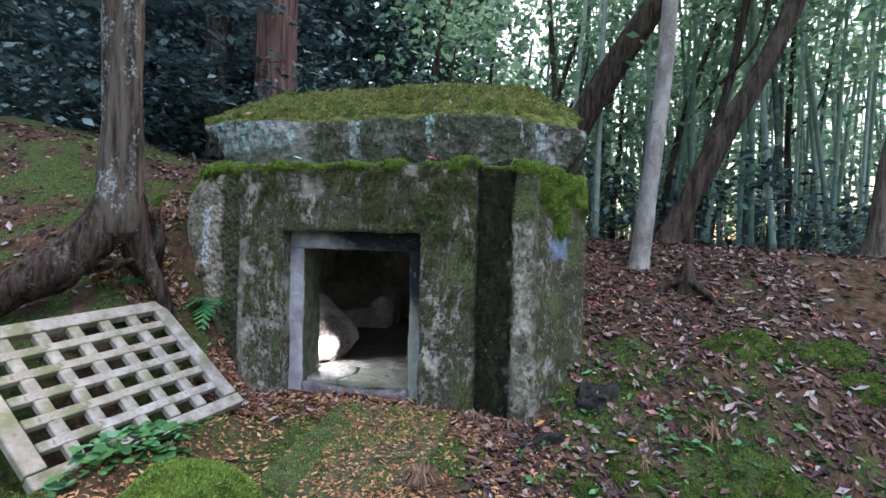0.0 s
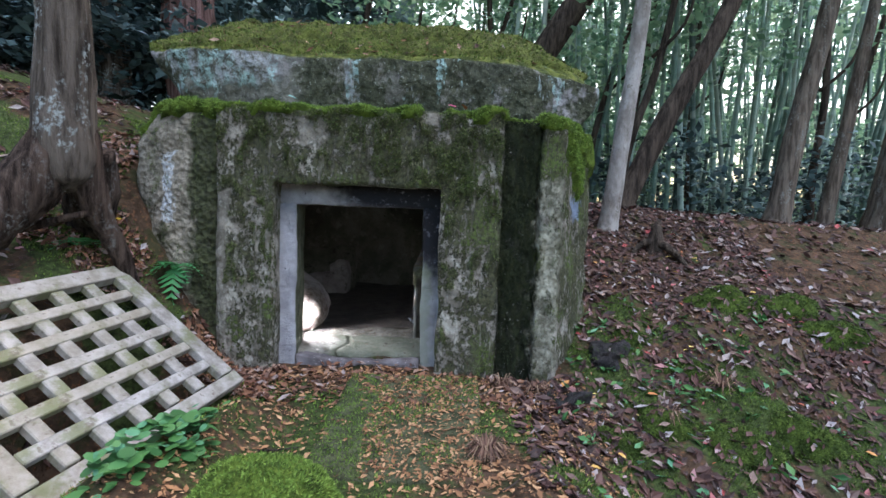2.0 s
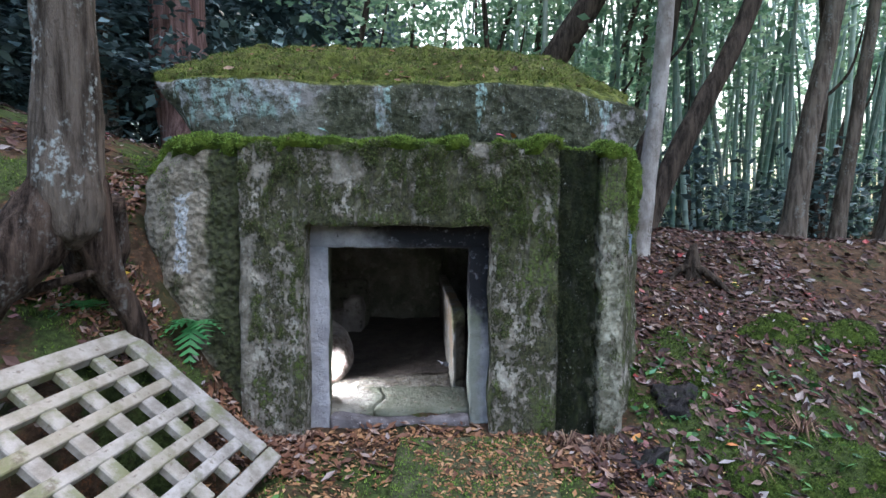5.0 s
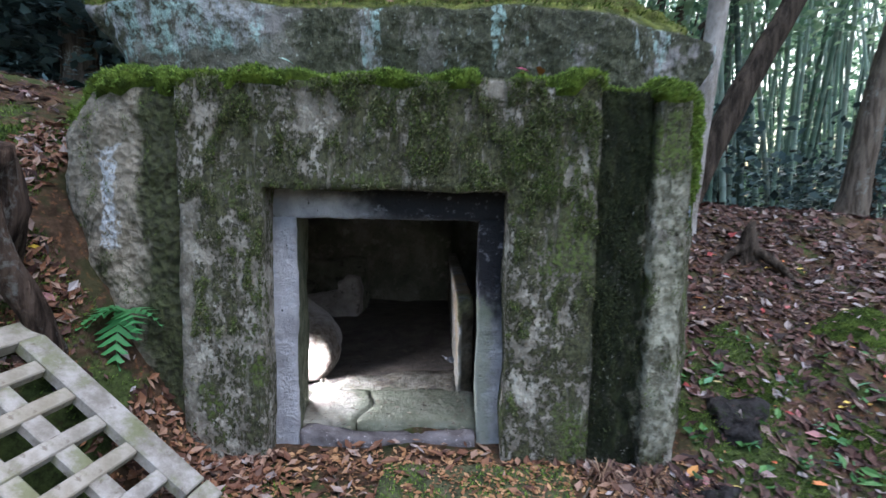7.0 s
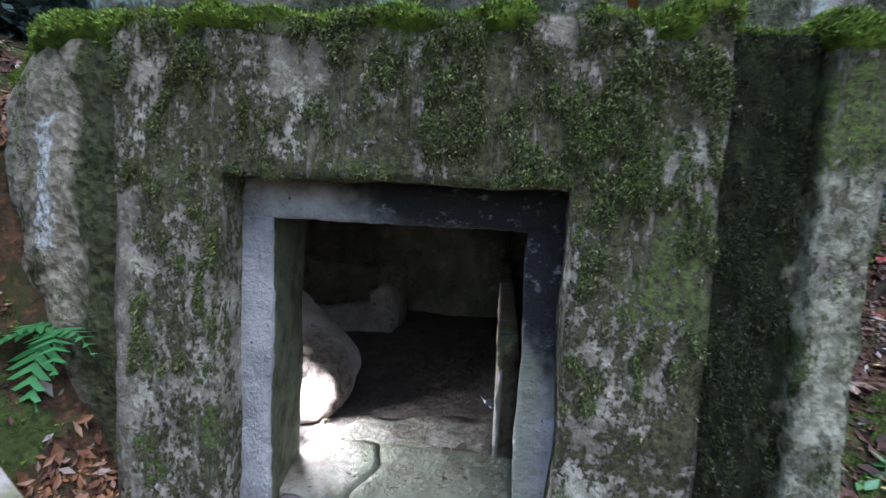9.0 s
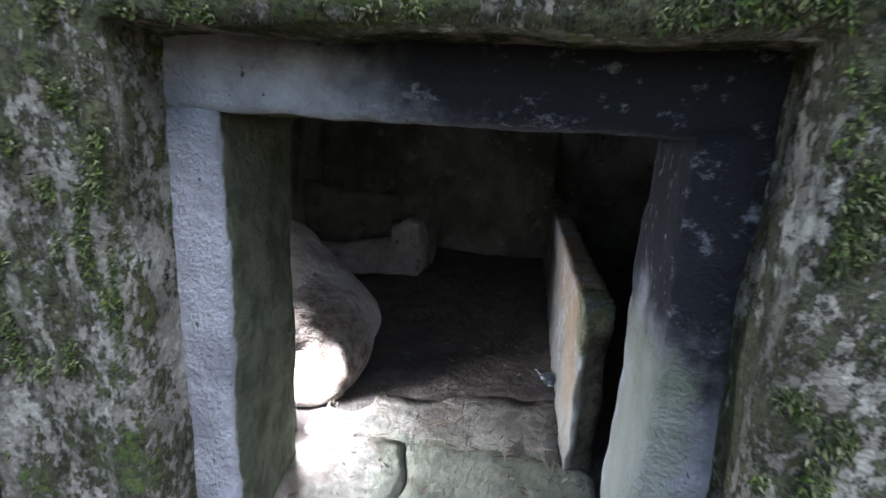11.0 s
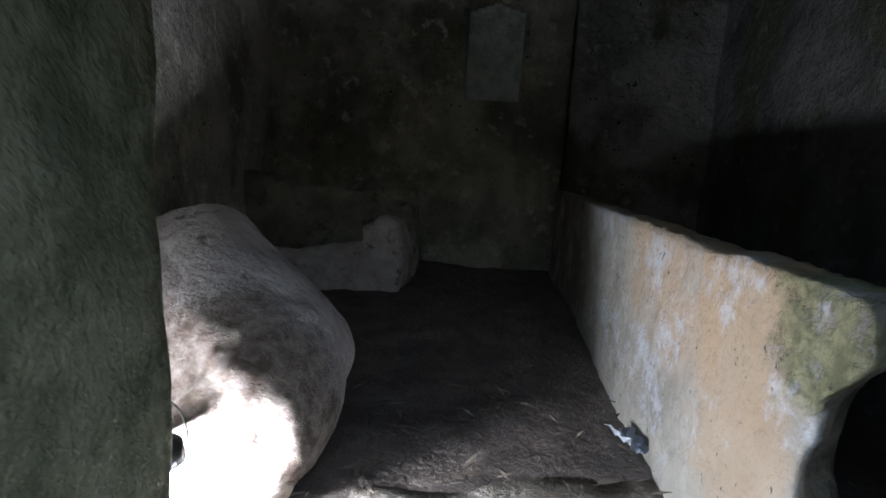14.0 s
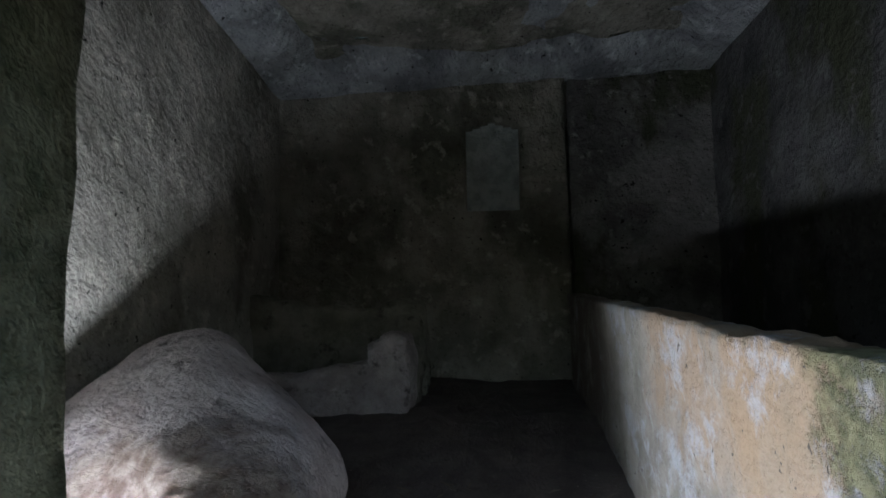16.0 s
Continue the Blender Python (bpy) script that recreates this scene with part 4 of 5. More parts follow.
def build_lantern():
    x, y, z = -0.672, 0.775, 0.0
    lantern = tagged(new("lantern"), "small lit camping lantern with a black cap", "lantern")

    def turned(name, r0, r1, z0, z1, material, label):
        bm = bmesh.new()
        bmesh.ops.create_cone(bm, cap_ends=True, segments=20, radius1=r0, radius2=r1, depth=z1 - z0, matrix=pose(x, y, (z0 + z1) / 2))
        bmesh.ops.bevel(bm, geom=[e for e in bm.edges if abs(e.verts[0].co.z - e.verts[1].co.z) < 1e-5], offset=0.004, segments=2, affect="EDGES")
        return part(name, bm, material, lantern, label)
    turned("base", 0.044, 0.040, z - 0.015, z + 0.10, M_BLACK, "black plastic base")
    turned("globe", 0.034, 0.034, z + 0.102, z + 0.238, M_LAMP, "glowing white globe")
    cap = turned("cap", 0.040, 0.032, z + 0.24, z + 0.285, M_BLACK, "black plastic cap")
    v, f = tube([(x + 0.042, y, z + 0.25), (x + 0.05, y, z + 0.30), (x + 0.036, y, z + 0.35), (x, y, z + 0.372), (x - 0.036, y, z + 0.35), (x - 0.05, y, z + 0.30), (x - 0.042, y, z + 0.25)], [0.0018] * 7, 6)
    knob = bmesh.new()
    bmesh.ops.create_cone(knob, cap_ends=True, segments=12, radius1=0.012, radius2=0.008, depth=0.014, matrix=pose(x, y, z + 0.291))
    part("knob", knob, M_BLACK, cap, "small black knob")
    thing("handle", mesh_of("handle", v, f, M_WIRE), "thin wire handle", parent=lantern)


build_lantern()


# ---- lattice gate lying on the bank ----
def build_lattice():
    origin = Vector((-0.646, -0.431, -0.002))
    u = Vector((-0.202, -0.977, -0.063)).normalized()
    v = Vector((-0.780, 0.146, 0.609))
    v = (v - u * v.dot(u)).normalized()
    w = u.cross(v)
    if w.z < 0:
        w = -w
    U, V = 1.42, 1.215
    gate = tagged(new("lattice_gate"), "weathered wooden lattice gate lying on the bank", "wooden gate")
    basis = Matrix((u, v, u.cross(v))).transposed().to_4x4()
    rng = random.Random(17)

    def board(name, cu, cv, cw, su, sv, sw):
        ob = part(name, box_bm(su, sv, sw, 0.006), M_TIMBER, gate)
        ob.data.polygons.foreach_set("use_smooth", [False] * len(ob.data.polygons))
        ob.matrix_basis = Matrix.Translation(origin + u * cu + v * cv + w * cw) @ basis @ pose(0, 0, 0, 0, 0, rng.uniform(-0.4, 0.4))
    board("frame_board", U / 2, 0.048, -0.035, U, 0.096, 0.07)
    board("frame_board", U / 2, V - 0.055, -0.035, U, 0.11, 0.07)
    board("frame_board", 0.06, V / 2, -0.030, 0.115, V - 0.212, 0.06)
    board("frame_board", U - 0.055, V / 2, -0.030, 0.11, V - 0.212, 0.06)
    for i in range(5):
        board("lattice_slat", U / 2, 0.243 + 0.178 * i, -0.030, U - 0.235, 0.068, 0.05)
    for i in range(5):
        board("lattice_slat", 0.3065 + 0.211 * i, V / 2, -0.038, 0.080, V - 0.22, 0.05)


build_lattice()


# ---- trees ----
def tree(name, label, path, radii, material, crown=None, wob=0.12, sides=14, seed=0.0, roots=(), limbs=(), leaf=None, root_skin=None):
    t = tagged(new(name), label, "tree")
    t.location = path[0]
    off = Vector(path[0])
    pieces = [tube(path, radii, sides, wob, 3.0, 5, seed)]
    v, f = pieces[0]
    thing("trunk", mesh_of("trunk", [p - off for p in v], f, material), parent=t)
    for p, r in roots:
        v, f = tube(p, r, 10, 0.25, 4.0, 5, seed)
        thing("root", mesh_of("root", [q - off for q in v], f, root_skin or material), parent=t)
    for p, r in limbs:
        v, f = tube(p, r, 8, 0.1, 3.0, 4, seed)
        thing("limb", mesh_of("limb", [q - off for q in v], f, material), parent=t)
    if crown:
        (cx, cy, cz), (rx, ry, rz), n, size = crown
        rng = random.Random(int(seed * 100) + 5)
        places = []
        clumps = [(rng.gauss(0, 0.5), rng.gauss(0, 0.5), rng.gauss(0, 0.5), rng.uniform(0.18, 0.42)) for _ in range(26)]
        for _ in range(n):
            a, b, c, r = rng.choice(clumps)
            q = Vector((cx + rx * (a + rng.gauss(0, r * 0.6)), cy + ry * (b + rng.gauss(0, r * 0.6)), cz + rz * (c + rng.gauss(0, r * 0.6)))) - off
            places.append((q, (0, 0, 1)))
        o = scatter("crown", places, FLAT, leaf or M_LIGHTLEAF, rng, "", "", size, 0, False, t, 0.8)
        o["label"] = "loose leafy crown"
    return t


tree("rooted_tree", "grey lichened tree with arching exposed roots", [(-1.74, -0.55, 1.22), (-1.74, -0.55, 1.32), (-1.735, -0.55, 1.5), (-1.74, -0.55, 2.1), (-1.75, -0.55, 3.3), (-1.72, -0.5, 6), (-1.8, -0.4, 9)],
     [0.05, 0.16, 0.185, 0.155, 0.144, 0.12, 0.06], M_ROOTBARK, ((-2.0, 0.2, 8.5), (2.2, 2.2, 1.6), 2600, (0.10, 0.2)), 0.16, 18, 1.0,
     roots=[([(-1.70, -0.55, 1.75), (-1.86, -0.66, 1.3), (-2.03, -0.86, 1.02), (-2.3, -1.15, 0.78), (-2.6, -1.45, 0.5)], [0.12, 0.17, 0.165, 0.14, 0.08]),
            ([(-1.69, -0.54, 1.7), (-1.66, -0.48, 1.3), (-1.62, -0.38, 1.0), (-1.56, -0.28, 0.74), (-1.52, -0.22, 0.55)], [0.11, 0.105, 0.075, 0.062, 0.045]),
            ([(-1.72, -0.4, 1.5), (-1.8, -0.25, 1.2), (-1.9, -0.15, 0.95)], [0.15, 0.17, 0.13]),
            ([(-2.35, -0.7, 0.95), (-2.0, -0.62, 0.98), (-1.75, -0.55, 1.06), (-1.63, -0.5, 1.1)], [0.03, 0.03, 0.025, 0.02])], leaf=M_DARKLEAF, root_skin=M_ROOT)
tree("cedar", "tall cedar with stringy reddish bark", [(-3.5, 5.2, 2.6), (-3.75, 5.2, 3.1), (-3.95, 5.2, 4.2), (-3.97, 5.2, 7), (-3.98, 5.2, 13)], [0.75, 0.52, 0.44, 0.40, 0.2], M_CEDAR, ((-4, 5.5, 12), (2.4, 2.4, 3), 2200, (0.15, 0.3)), 0.10, 18, 2.0, leaf=M_DARKLEAF)
tree("grey_tree", "straight grey lichened forest tree", [(-5.0, 4.8, 2.7), (-5.0, 4.8, 3.2), (-5.05, 4.8, 5), (-5.3, 4.8, 10)], [0.34, 0.24, 0.21, 0.15], M_ROOTBARK, ((-5.3, 5, 9.5), (2.4, 2.4, 2.4), 2200, (0.15, 0.3)), 0.12, 14, 3.0, leaf=M_DARKLEAF)
tree("pale_tree", "slender pale smooth-barked tree", [(2.70, 2.35, 0.95), (2.73, 2.35, 1.2), (2.82, 2.35, 2.1), (2.97, 2.35, 3.7), (3.1, 2.3, 7.5)], [0.16, 0.115, 0.10, 0.092, 0.05], M_PALEBARK, ((3.2, 2.4, 8), (2, 2, 1.6), 1800, (0.10, 0.2)), 0.08, 14, 4.0)
tree("leaning_tree", "leaning brown forest tree", [(3.15, 3.4, 1.2), (3.35, 3.4, 1.6), (3.85, 3.4, 2.7), (4.6, 3.4, 4.2), (5.6, 3.3, 7), (6.2, 3.3, 9)], [0.24, 0.16, 0.14, 0.125, 0.10, 0.06], M_DARKBARK, ((6.0, 3.6, 9), (2, 2, 1.6), 1600, (0.12, 0.22)), 0.14, 12, 5.0)
tree("brown_tree", "leaning brown tree on the slope", [(6.6, 5.0, 1.2), (6.65, 5.0, 1.5), (6.85, 5.0, 3.0), (7.2, 5.0, 4.8), (7.9, 5.0, 9)], [0.26, 0.20, 0.165, 0.15, 0.09], M_BROWNBARK, ((7.9, 5.4, 9), (2.2, 2.2, 1.8), 1800, (0.12, 0.24)), 0.12, 12, 6.0)
tree("brown_tree", "thin leaning brown tree on the slope", [(7.85, 5.5, 1.1), (8.0, 5.5, 2.2), (8.4, 5.5, 5.1), (8.9, 5.5, 9)], [0.16, 0.12, 0.10, 0.06], M_BROWNBARK, None, 0.12, 10, 7.0)
tree("dark_tree", "dark thick trunk at the edge of the grove", [(8.6, 5.0, 1.0), (8.75, 5.0, 2.2), (9.2, 5.0, 5.5), (9.6, 5.0, 9)], [0.42, 0.34, 0.28, 0.2], M_BROWNBARK, None, 0.12, 12, 8.0)
tree("dark_leaning_tree", "dark leaning trunk behind the chamber", [(1.3, 6.5, 1.4), (1.75, 6.4, 2.9), (2.3, 6.2, 4.0), (3.5, 6.0, 5.9), (4.6, 6, 7.2)], [0.34, 0.29, 0.27, 0.24, 0.18], M_DARKBARK, ((4.5, 6.5, 7.5), (2, 2, 1.2), 1500, (0.12, 0.22)), 0.12, 12, 9.0)


def build_saplings():
    rng = random.Random(15)
    for k in range(15):
        x, y = (3.8 + 1.7 * k + rng.uniform(-0.4, 0.4), rng.uniform(6.0, 10.0)) if k < 6 else (-1.6 + 0.75 * (k - 6) + rng.uniform(-0.3, 0.3), rng.uniform(7.5, 12.0))
        z, d = float(height(x, y)), rng.uniform(-0.5, 1.6)
        path = [(x, y, z - 0.1), (x + 0.1 * d, y, z + 1.2), (x + 0.45 * d + rng.gauss(0, 0.1), y, z + 3), (x + d, y, z + 5.5), (x + 1.5 * d, y + 0.3, z + 8)]
        limb = [(x + 0.45 * d, y, z + 3), (x + 0.45 * d + 0.5, y - 0.2, z + 3.6), (x + 0.45 * d + 0.7, y - 0.3, z + 4.6)]
        tree("slim_tree", "slim dark leaning tree in the grove", path, [0.12, 0.085, 0.07, 0.06, 0.03], M_DARKBARK, ((x + 1.2 * d, y, z + 6.5), (1.2, 1.2, 1.3), 900 if k < 6 else 450, (0.10, 0.22)), 0.2, 9, 20.0 + k, limbs=[(limb, [0.04, 0.03, 0.015])])


build_saplings()


def build_bamboo():
    rng = random.Random(12)
    verts, faces = [], []
    h, sides = 11.0, 7
    z, rings = 0.0, []
    while z < h:
        r = 0.5 * (1 - 0.5 * z / h)
        rings += [(z, r), (z + 0.30, r * 0.98), (z + 0.315, r * 1.12), (z + 0.33, r)]
        z += 0.34
    for zz, r in rings:
        bend = 0.5 * (zz / h) ** 3
        for k in range(sides):
            g = 6.2832 * k / sides
            verts.append((r * 0.12 * math.cos(g) + bend, r * 0.12 * math.sin(g), zz))
    for i in range(len(rings) - 1):
        for k in range(sides):
            l = (k + 1) % sides
            faces.append((i * sides + k, i * sides + l, (i + 1) * sides + l, (i + 1) * sides + k))
    me = mesh_of("bamboo", verts, faces, M_BAMBOO)
    count = 0
    while count < 250:
        d = rng.uniform(0, 1) ** 0.7
        x, y = rng.uniform(-1.5, 22), 5.5 + 16 * d
        if x < 1.5 + 0.1 * y - 2 * rng.random() or x > 4 + 1.4 * y:
            continue
        o = thing("bamboo", me, "tall green bamboo stem in the grove", "bamboo", group="bamboo grove")
        s = rng.uniform(0.7, 1.3)
        o.matrix_basis = pose(x, y, float(height(x, y)) - 0.1, rng.gauss(0, 4), rng.gauss(2, 4), rng.uniform(0, 360)) @ Matrix.Diagonal((s, s, rng.uniform(0.8, 1.2), 1))
        count += 1


build_bamboo()


def foliage(name, label, n, sampler, size, material, seed, shape=FLAT, tilt=0.9, clumps=60, spread=0.5, flat=0.55):
    rng = random.Random(seed)
    centres = [sampler(rng) for _ in range(clumps)]
    places = []
    for _ in range(n):
        c = rng.choice(centres)
        s = spread * rng.uniform(0.5, 1.3)
        places.append(((c[0] + rng.gauss(0, s), c[1] + rng.gauss(0, s), c[2] + rng.gauss(0, s * flat)), (0, 0, 1)))
    scatter(name, places, shape, material, rng, label, "foliage", size, 0, False, None, tilt)


def over(x0, x1, y0, y1, lo, hi):
    def f(rng):
        x, y = rng.uniform(x0, x1), rng.uniform(y0, y1)
        return (x, y, float(height(x, y)) + rng.uniform(lo, hi))
    return f


foliage("undergrowth", "dark evergreen undergrowth on the hillside", 15000, over(-14, -2.5, 6.5, 13, 0.1, 5.0), (0.10, 0.26), M_DARKLEAF, 21, clumps=170, spread=0.6)
foliage("conifer_boughs", "layered blue-green conifer boughs on the hillside", 15000, over(-11, -3.8, 3.4, 6.5, 0.5, 5.0), (0.08, 0.20), M_BOUGH, 29, tilt=0.4, clumps=110, spread=0.5, flat=0.10)
foliage("undergrowth", "dark evergreen shrubs at the top of the bank", 9000, over(-9, -2.2, 4.2, 8, 0.1, 2.6), (0.09, 0.22), M_DARKLEAF, 27, clumps=80, spread=0.45)
foliage("forest_wall", "pale green far forest beyond the grove", 10000, over(-4, 44, 24, 36, 0, 13), (0.4, 0.9), M_LIGHTLEAF, 28, clumps=200, spread=1.5)
foliage("undergrowth", "dark evergreen undergrowth beside the hillside", 7000, over(-14, -5.5, 1.5, 7, 0.1, 3.5), (0.08, 0.2), M_DARKLEAF, 22, clumps=80, spread=0.5)
foliage("forest_wall", "dense dark forest behind the hillside", 22000, over(-32, -1.5, 12, 20, 0, 12), (0.4, 1.0), M_DARKLEAF, 23, clumps=260, spread=1.3)
foliage("grove_foliage", "fine green foliage among the bamboo", 30000, over(0, 24, 9, 24, 0.2, 10), (0.10, 0.28), M_LIGHTLEAF, 24, clumps=330, spread=0.9)
foliage("grove_foliage", "low green shrubs below the bamboo", 9000, over(2, 16, 6.0, 13, 0.1, 1.8), (0.08, 0.2), M_DARKLEAF, 25, clumps=110, spread=0.5)
foliage("grove_foliage", "hanging green leaves above the chamber", 7000, over(-2, 8, 6.5, 12, 3.0, 8), (0.10, 0.22), M_LIGHTLEAF, 26, clumps=70, spread=0.7)


# ---- moss, litter, small plants ----
def build_moss():
    rng = random.Random(31)

    def coat(source, name, label, accept, thick, n, skin=M_MOSS, shoots=M_TUFT, size=(0.01, 0.026)):
        """A cushion of moss over the accepted faces of a mesh."""
        src = bpy.data.objects[source].data
        pick = [p for p in src.polygons if accept(p.center, p.normal)]
        ids, verts, faces, up = {}, [], [], {}
        for p in pick:
            for i in p.vertices:
                up[i] = up.get(i, Vector((0, 0, 0))) + p.normal
        count = {}
        for p in src.polygons:
            for i in p.vertices:
                count[i] = count.get(i, 0) + 1
        own = {}
        for p in pick:
            for i in p.vertices:
                own[i] = own.get(i, 0) + 1
        for p in pick:
            f = []
            for i in p.vertices:
                if i not in ids:
                    ids[i] = len(verts)
                    c = src.vertices[i].co
                    t = thick * (0.75 + 0.9 * noise.noise(c * 7) + 0.5 * noise.noise(c * 17))
                    verts.append(c + up[i].normalized() * (max(t, 0.006) if own[i] == count[i] else -0.01))
                f.append(ids[i])
            faces.append(f)
        me = mesh_of(name, verts, faces, skin)
        ob = thing(name, me, label, "moss", "stuff")
        scatter("moss_shoots", on_mesh(me, n, rng, lambda p, q: q.z > -0.3 and (p.y < 0.55 or p.z > 2.3)), SHOOT, shoots, rng, "", "", size, 0, False, ob, 0.8)

    def ragged(p, base):
        return p.z > base + 0.05 * noise.noise(Vector((p.x * 6, 0, 4))) + 0.03 * noise.noise(Vector((p.x * 15, 2, 4)))
    coat("wall_front", "wall_moss", "bright green moss cushion along the wall top", lambda p, q: ragged(p, 1.865) and q.y < 0.5 and not (0.50 < p.x < 0.66), 0.035, 18000)
    coat("capstone", "capstone_moss", "yellow-green moss blanket on the capstone top", lambda p, q: q.z > 0.25 and p.z > 2.47 - 0.05 * max(0, p.x - 1.0) + 0.09 * noise.noise(Vector((p.x * 4, 3, 0))) + 0.07 * noise.noise(Vector((p.x * 11, 3, 0))) and p.y < 3.0 and 0.18 * noise.noise(p * 3.1) + 0.12 * noise.noise(p * 9) > -0.12, 0.05, 26000, M_CAPMOSS, M_CAPTUFT, (0.012, 0.032))
    coat("wall_corner", "corner_moss", "bright green moss cushion on the corner stone", lambda p, q: (ragged(p, 1.80) or p.x > 1.6 and p.z > 1.50 + 0.3 * noise.noise(Vector((p.y * 4, p.z * 2, 1)))) and q.y < 0.6, 0.03, 7000)
    coat("wall_side_stone", "side_moss", "green moss cap on the side stone", lambda p, q: (ragged(p, 1.84) or q.z > 0.3 and p.z > 1.6) and q.y < 0.6, 0.04, 6500)
    coat("wall_recess", "recess_moss", "thin green moss on the recessed strip", lambda p, q: p.z > 1.86 and q.y < 0.5, 0.012, 1200)
    def hanging(source, n, bias, label, shoots=M_WALLTUFT):
        """Short moss hanging on an upright face, in ragged patches."""
        out = []
        for p, q in on_mesh(bpy.data.objects[source].data, n, rng, lambda p, q: q.y < -0.4 and p.z > 0.0):
            v = 0.45 * noise.noise(Vector((p.x * 3, 2, p.z * 1.6))) + 0.65 * noise.noise(Vector((p.x * 9, 5, p.z * 5.5))) + 0.45 * noise.noise(Vector((p.x * 24, 7, p.z * 12)))
            v -= bias - 0.2 * (p.z - 1.0) - 0.08 * p.x + 0.5 * max(0, noise.noise(Vector((p.x * 11, 9, p.z * 1.5))))
            if v > 0:
                out.append((p + Vector((0, -0.03 * min(1, 2.5 * v), 0)), (0.0, -0.6, -0.55)))
        scatter("wall_moss_shoots", out, SHOOT, shoots, rng, label, "moss", (0.006, 0.019), 0, False, None, 0.9)
    hanging("wall_front", 150000, 0.22, "short dark moss growing on the stone front")
    hanging("wall_front", 70000, 0.10, "thin film of dull moss on the stone front", M_FILMTUFT)
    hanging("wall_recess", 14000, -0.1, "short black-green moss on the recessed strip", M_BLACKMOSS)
    hanging("wall_corner", 14000, 0.32, "short dark moss on the corner stone")
    hanging("wall_side_stone", 16000, 0.22, "short dark moss on the side stone")
    scatter("cap_moss_shoots", on_mesh(CAP, 14000, rng, lambda p, q: q.z > 0.5 and p.y < 2.2 and p.z > 2.45), SHOOT, M_CAPTUFT, rng, "mossy growth on the capstone top", "moss", (0.015, 0.04), 0, False, None, 0.8)


build_moss()


def build_cap_litter():
    rng = random.Random(33)
    flat = lambda p, q: q.z > 0.5 and p.y < 2.6 and p.z > 2.45
    scatter("leaf_litter", on_mesh(CAP, 420, rng, flat), CURL, M_FOOTLEAF, rng, "dead brown leaves strewn on the capstone moss", "fallen leaves", (0.03, 0.08), 0.05, tilt=0.5)
    wall = bpy.data.objects["wall_moss"].data
    scatter("leaf_litter", on_mesh(wall, 70, rng, lambda p, q: q.z > 0.4), CURL, M_FOOTLEAF, rng, "small dead leaves caught in the wall moss", "fallen leaves", (0.015, 0.045), 0.01, tilt=0.5)


build_cap_litter()


def in_lattice(x, y):
    return 0.68 < -x - 0.2 * (-0.43 - y) < 1.55 and -1.8 < y < -0.42


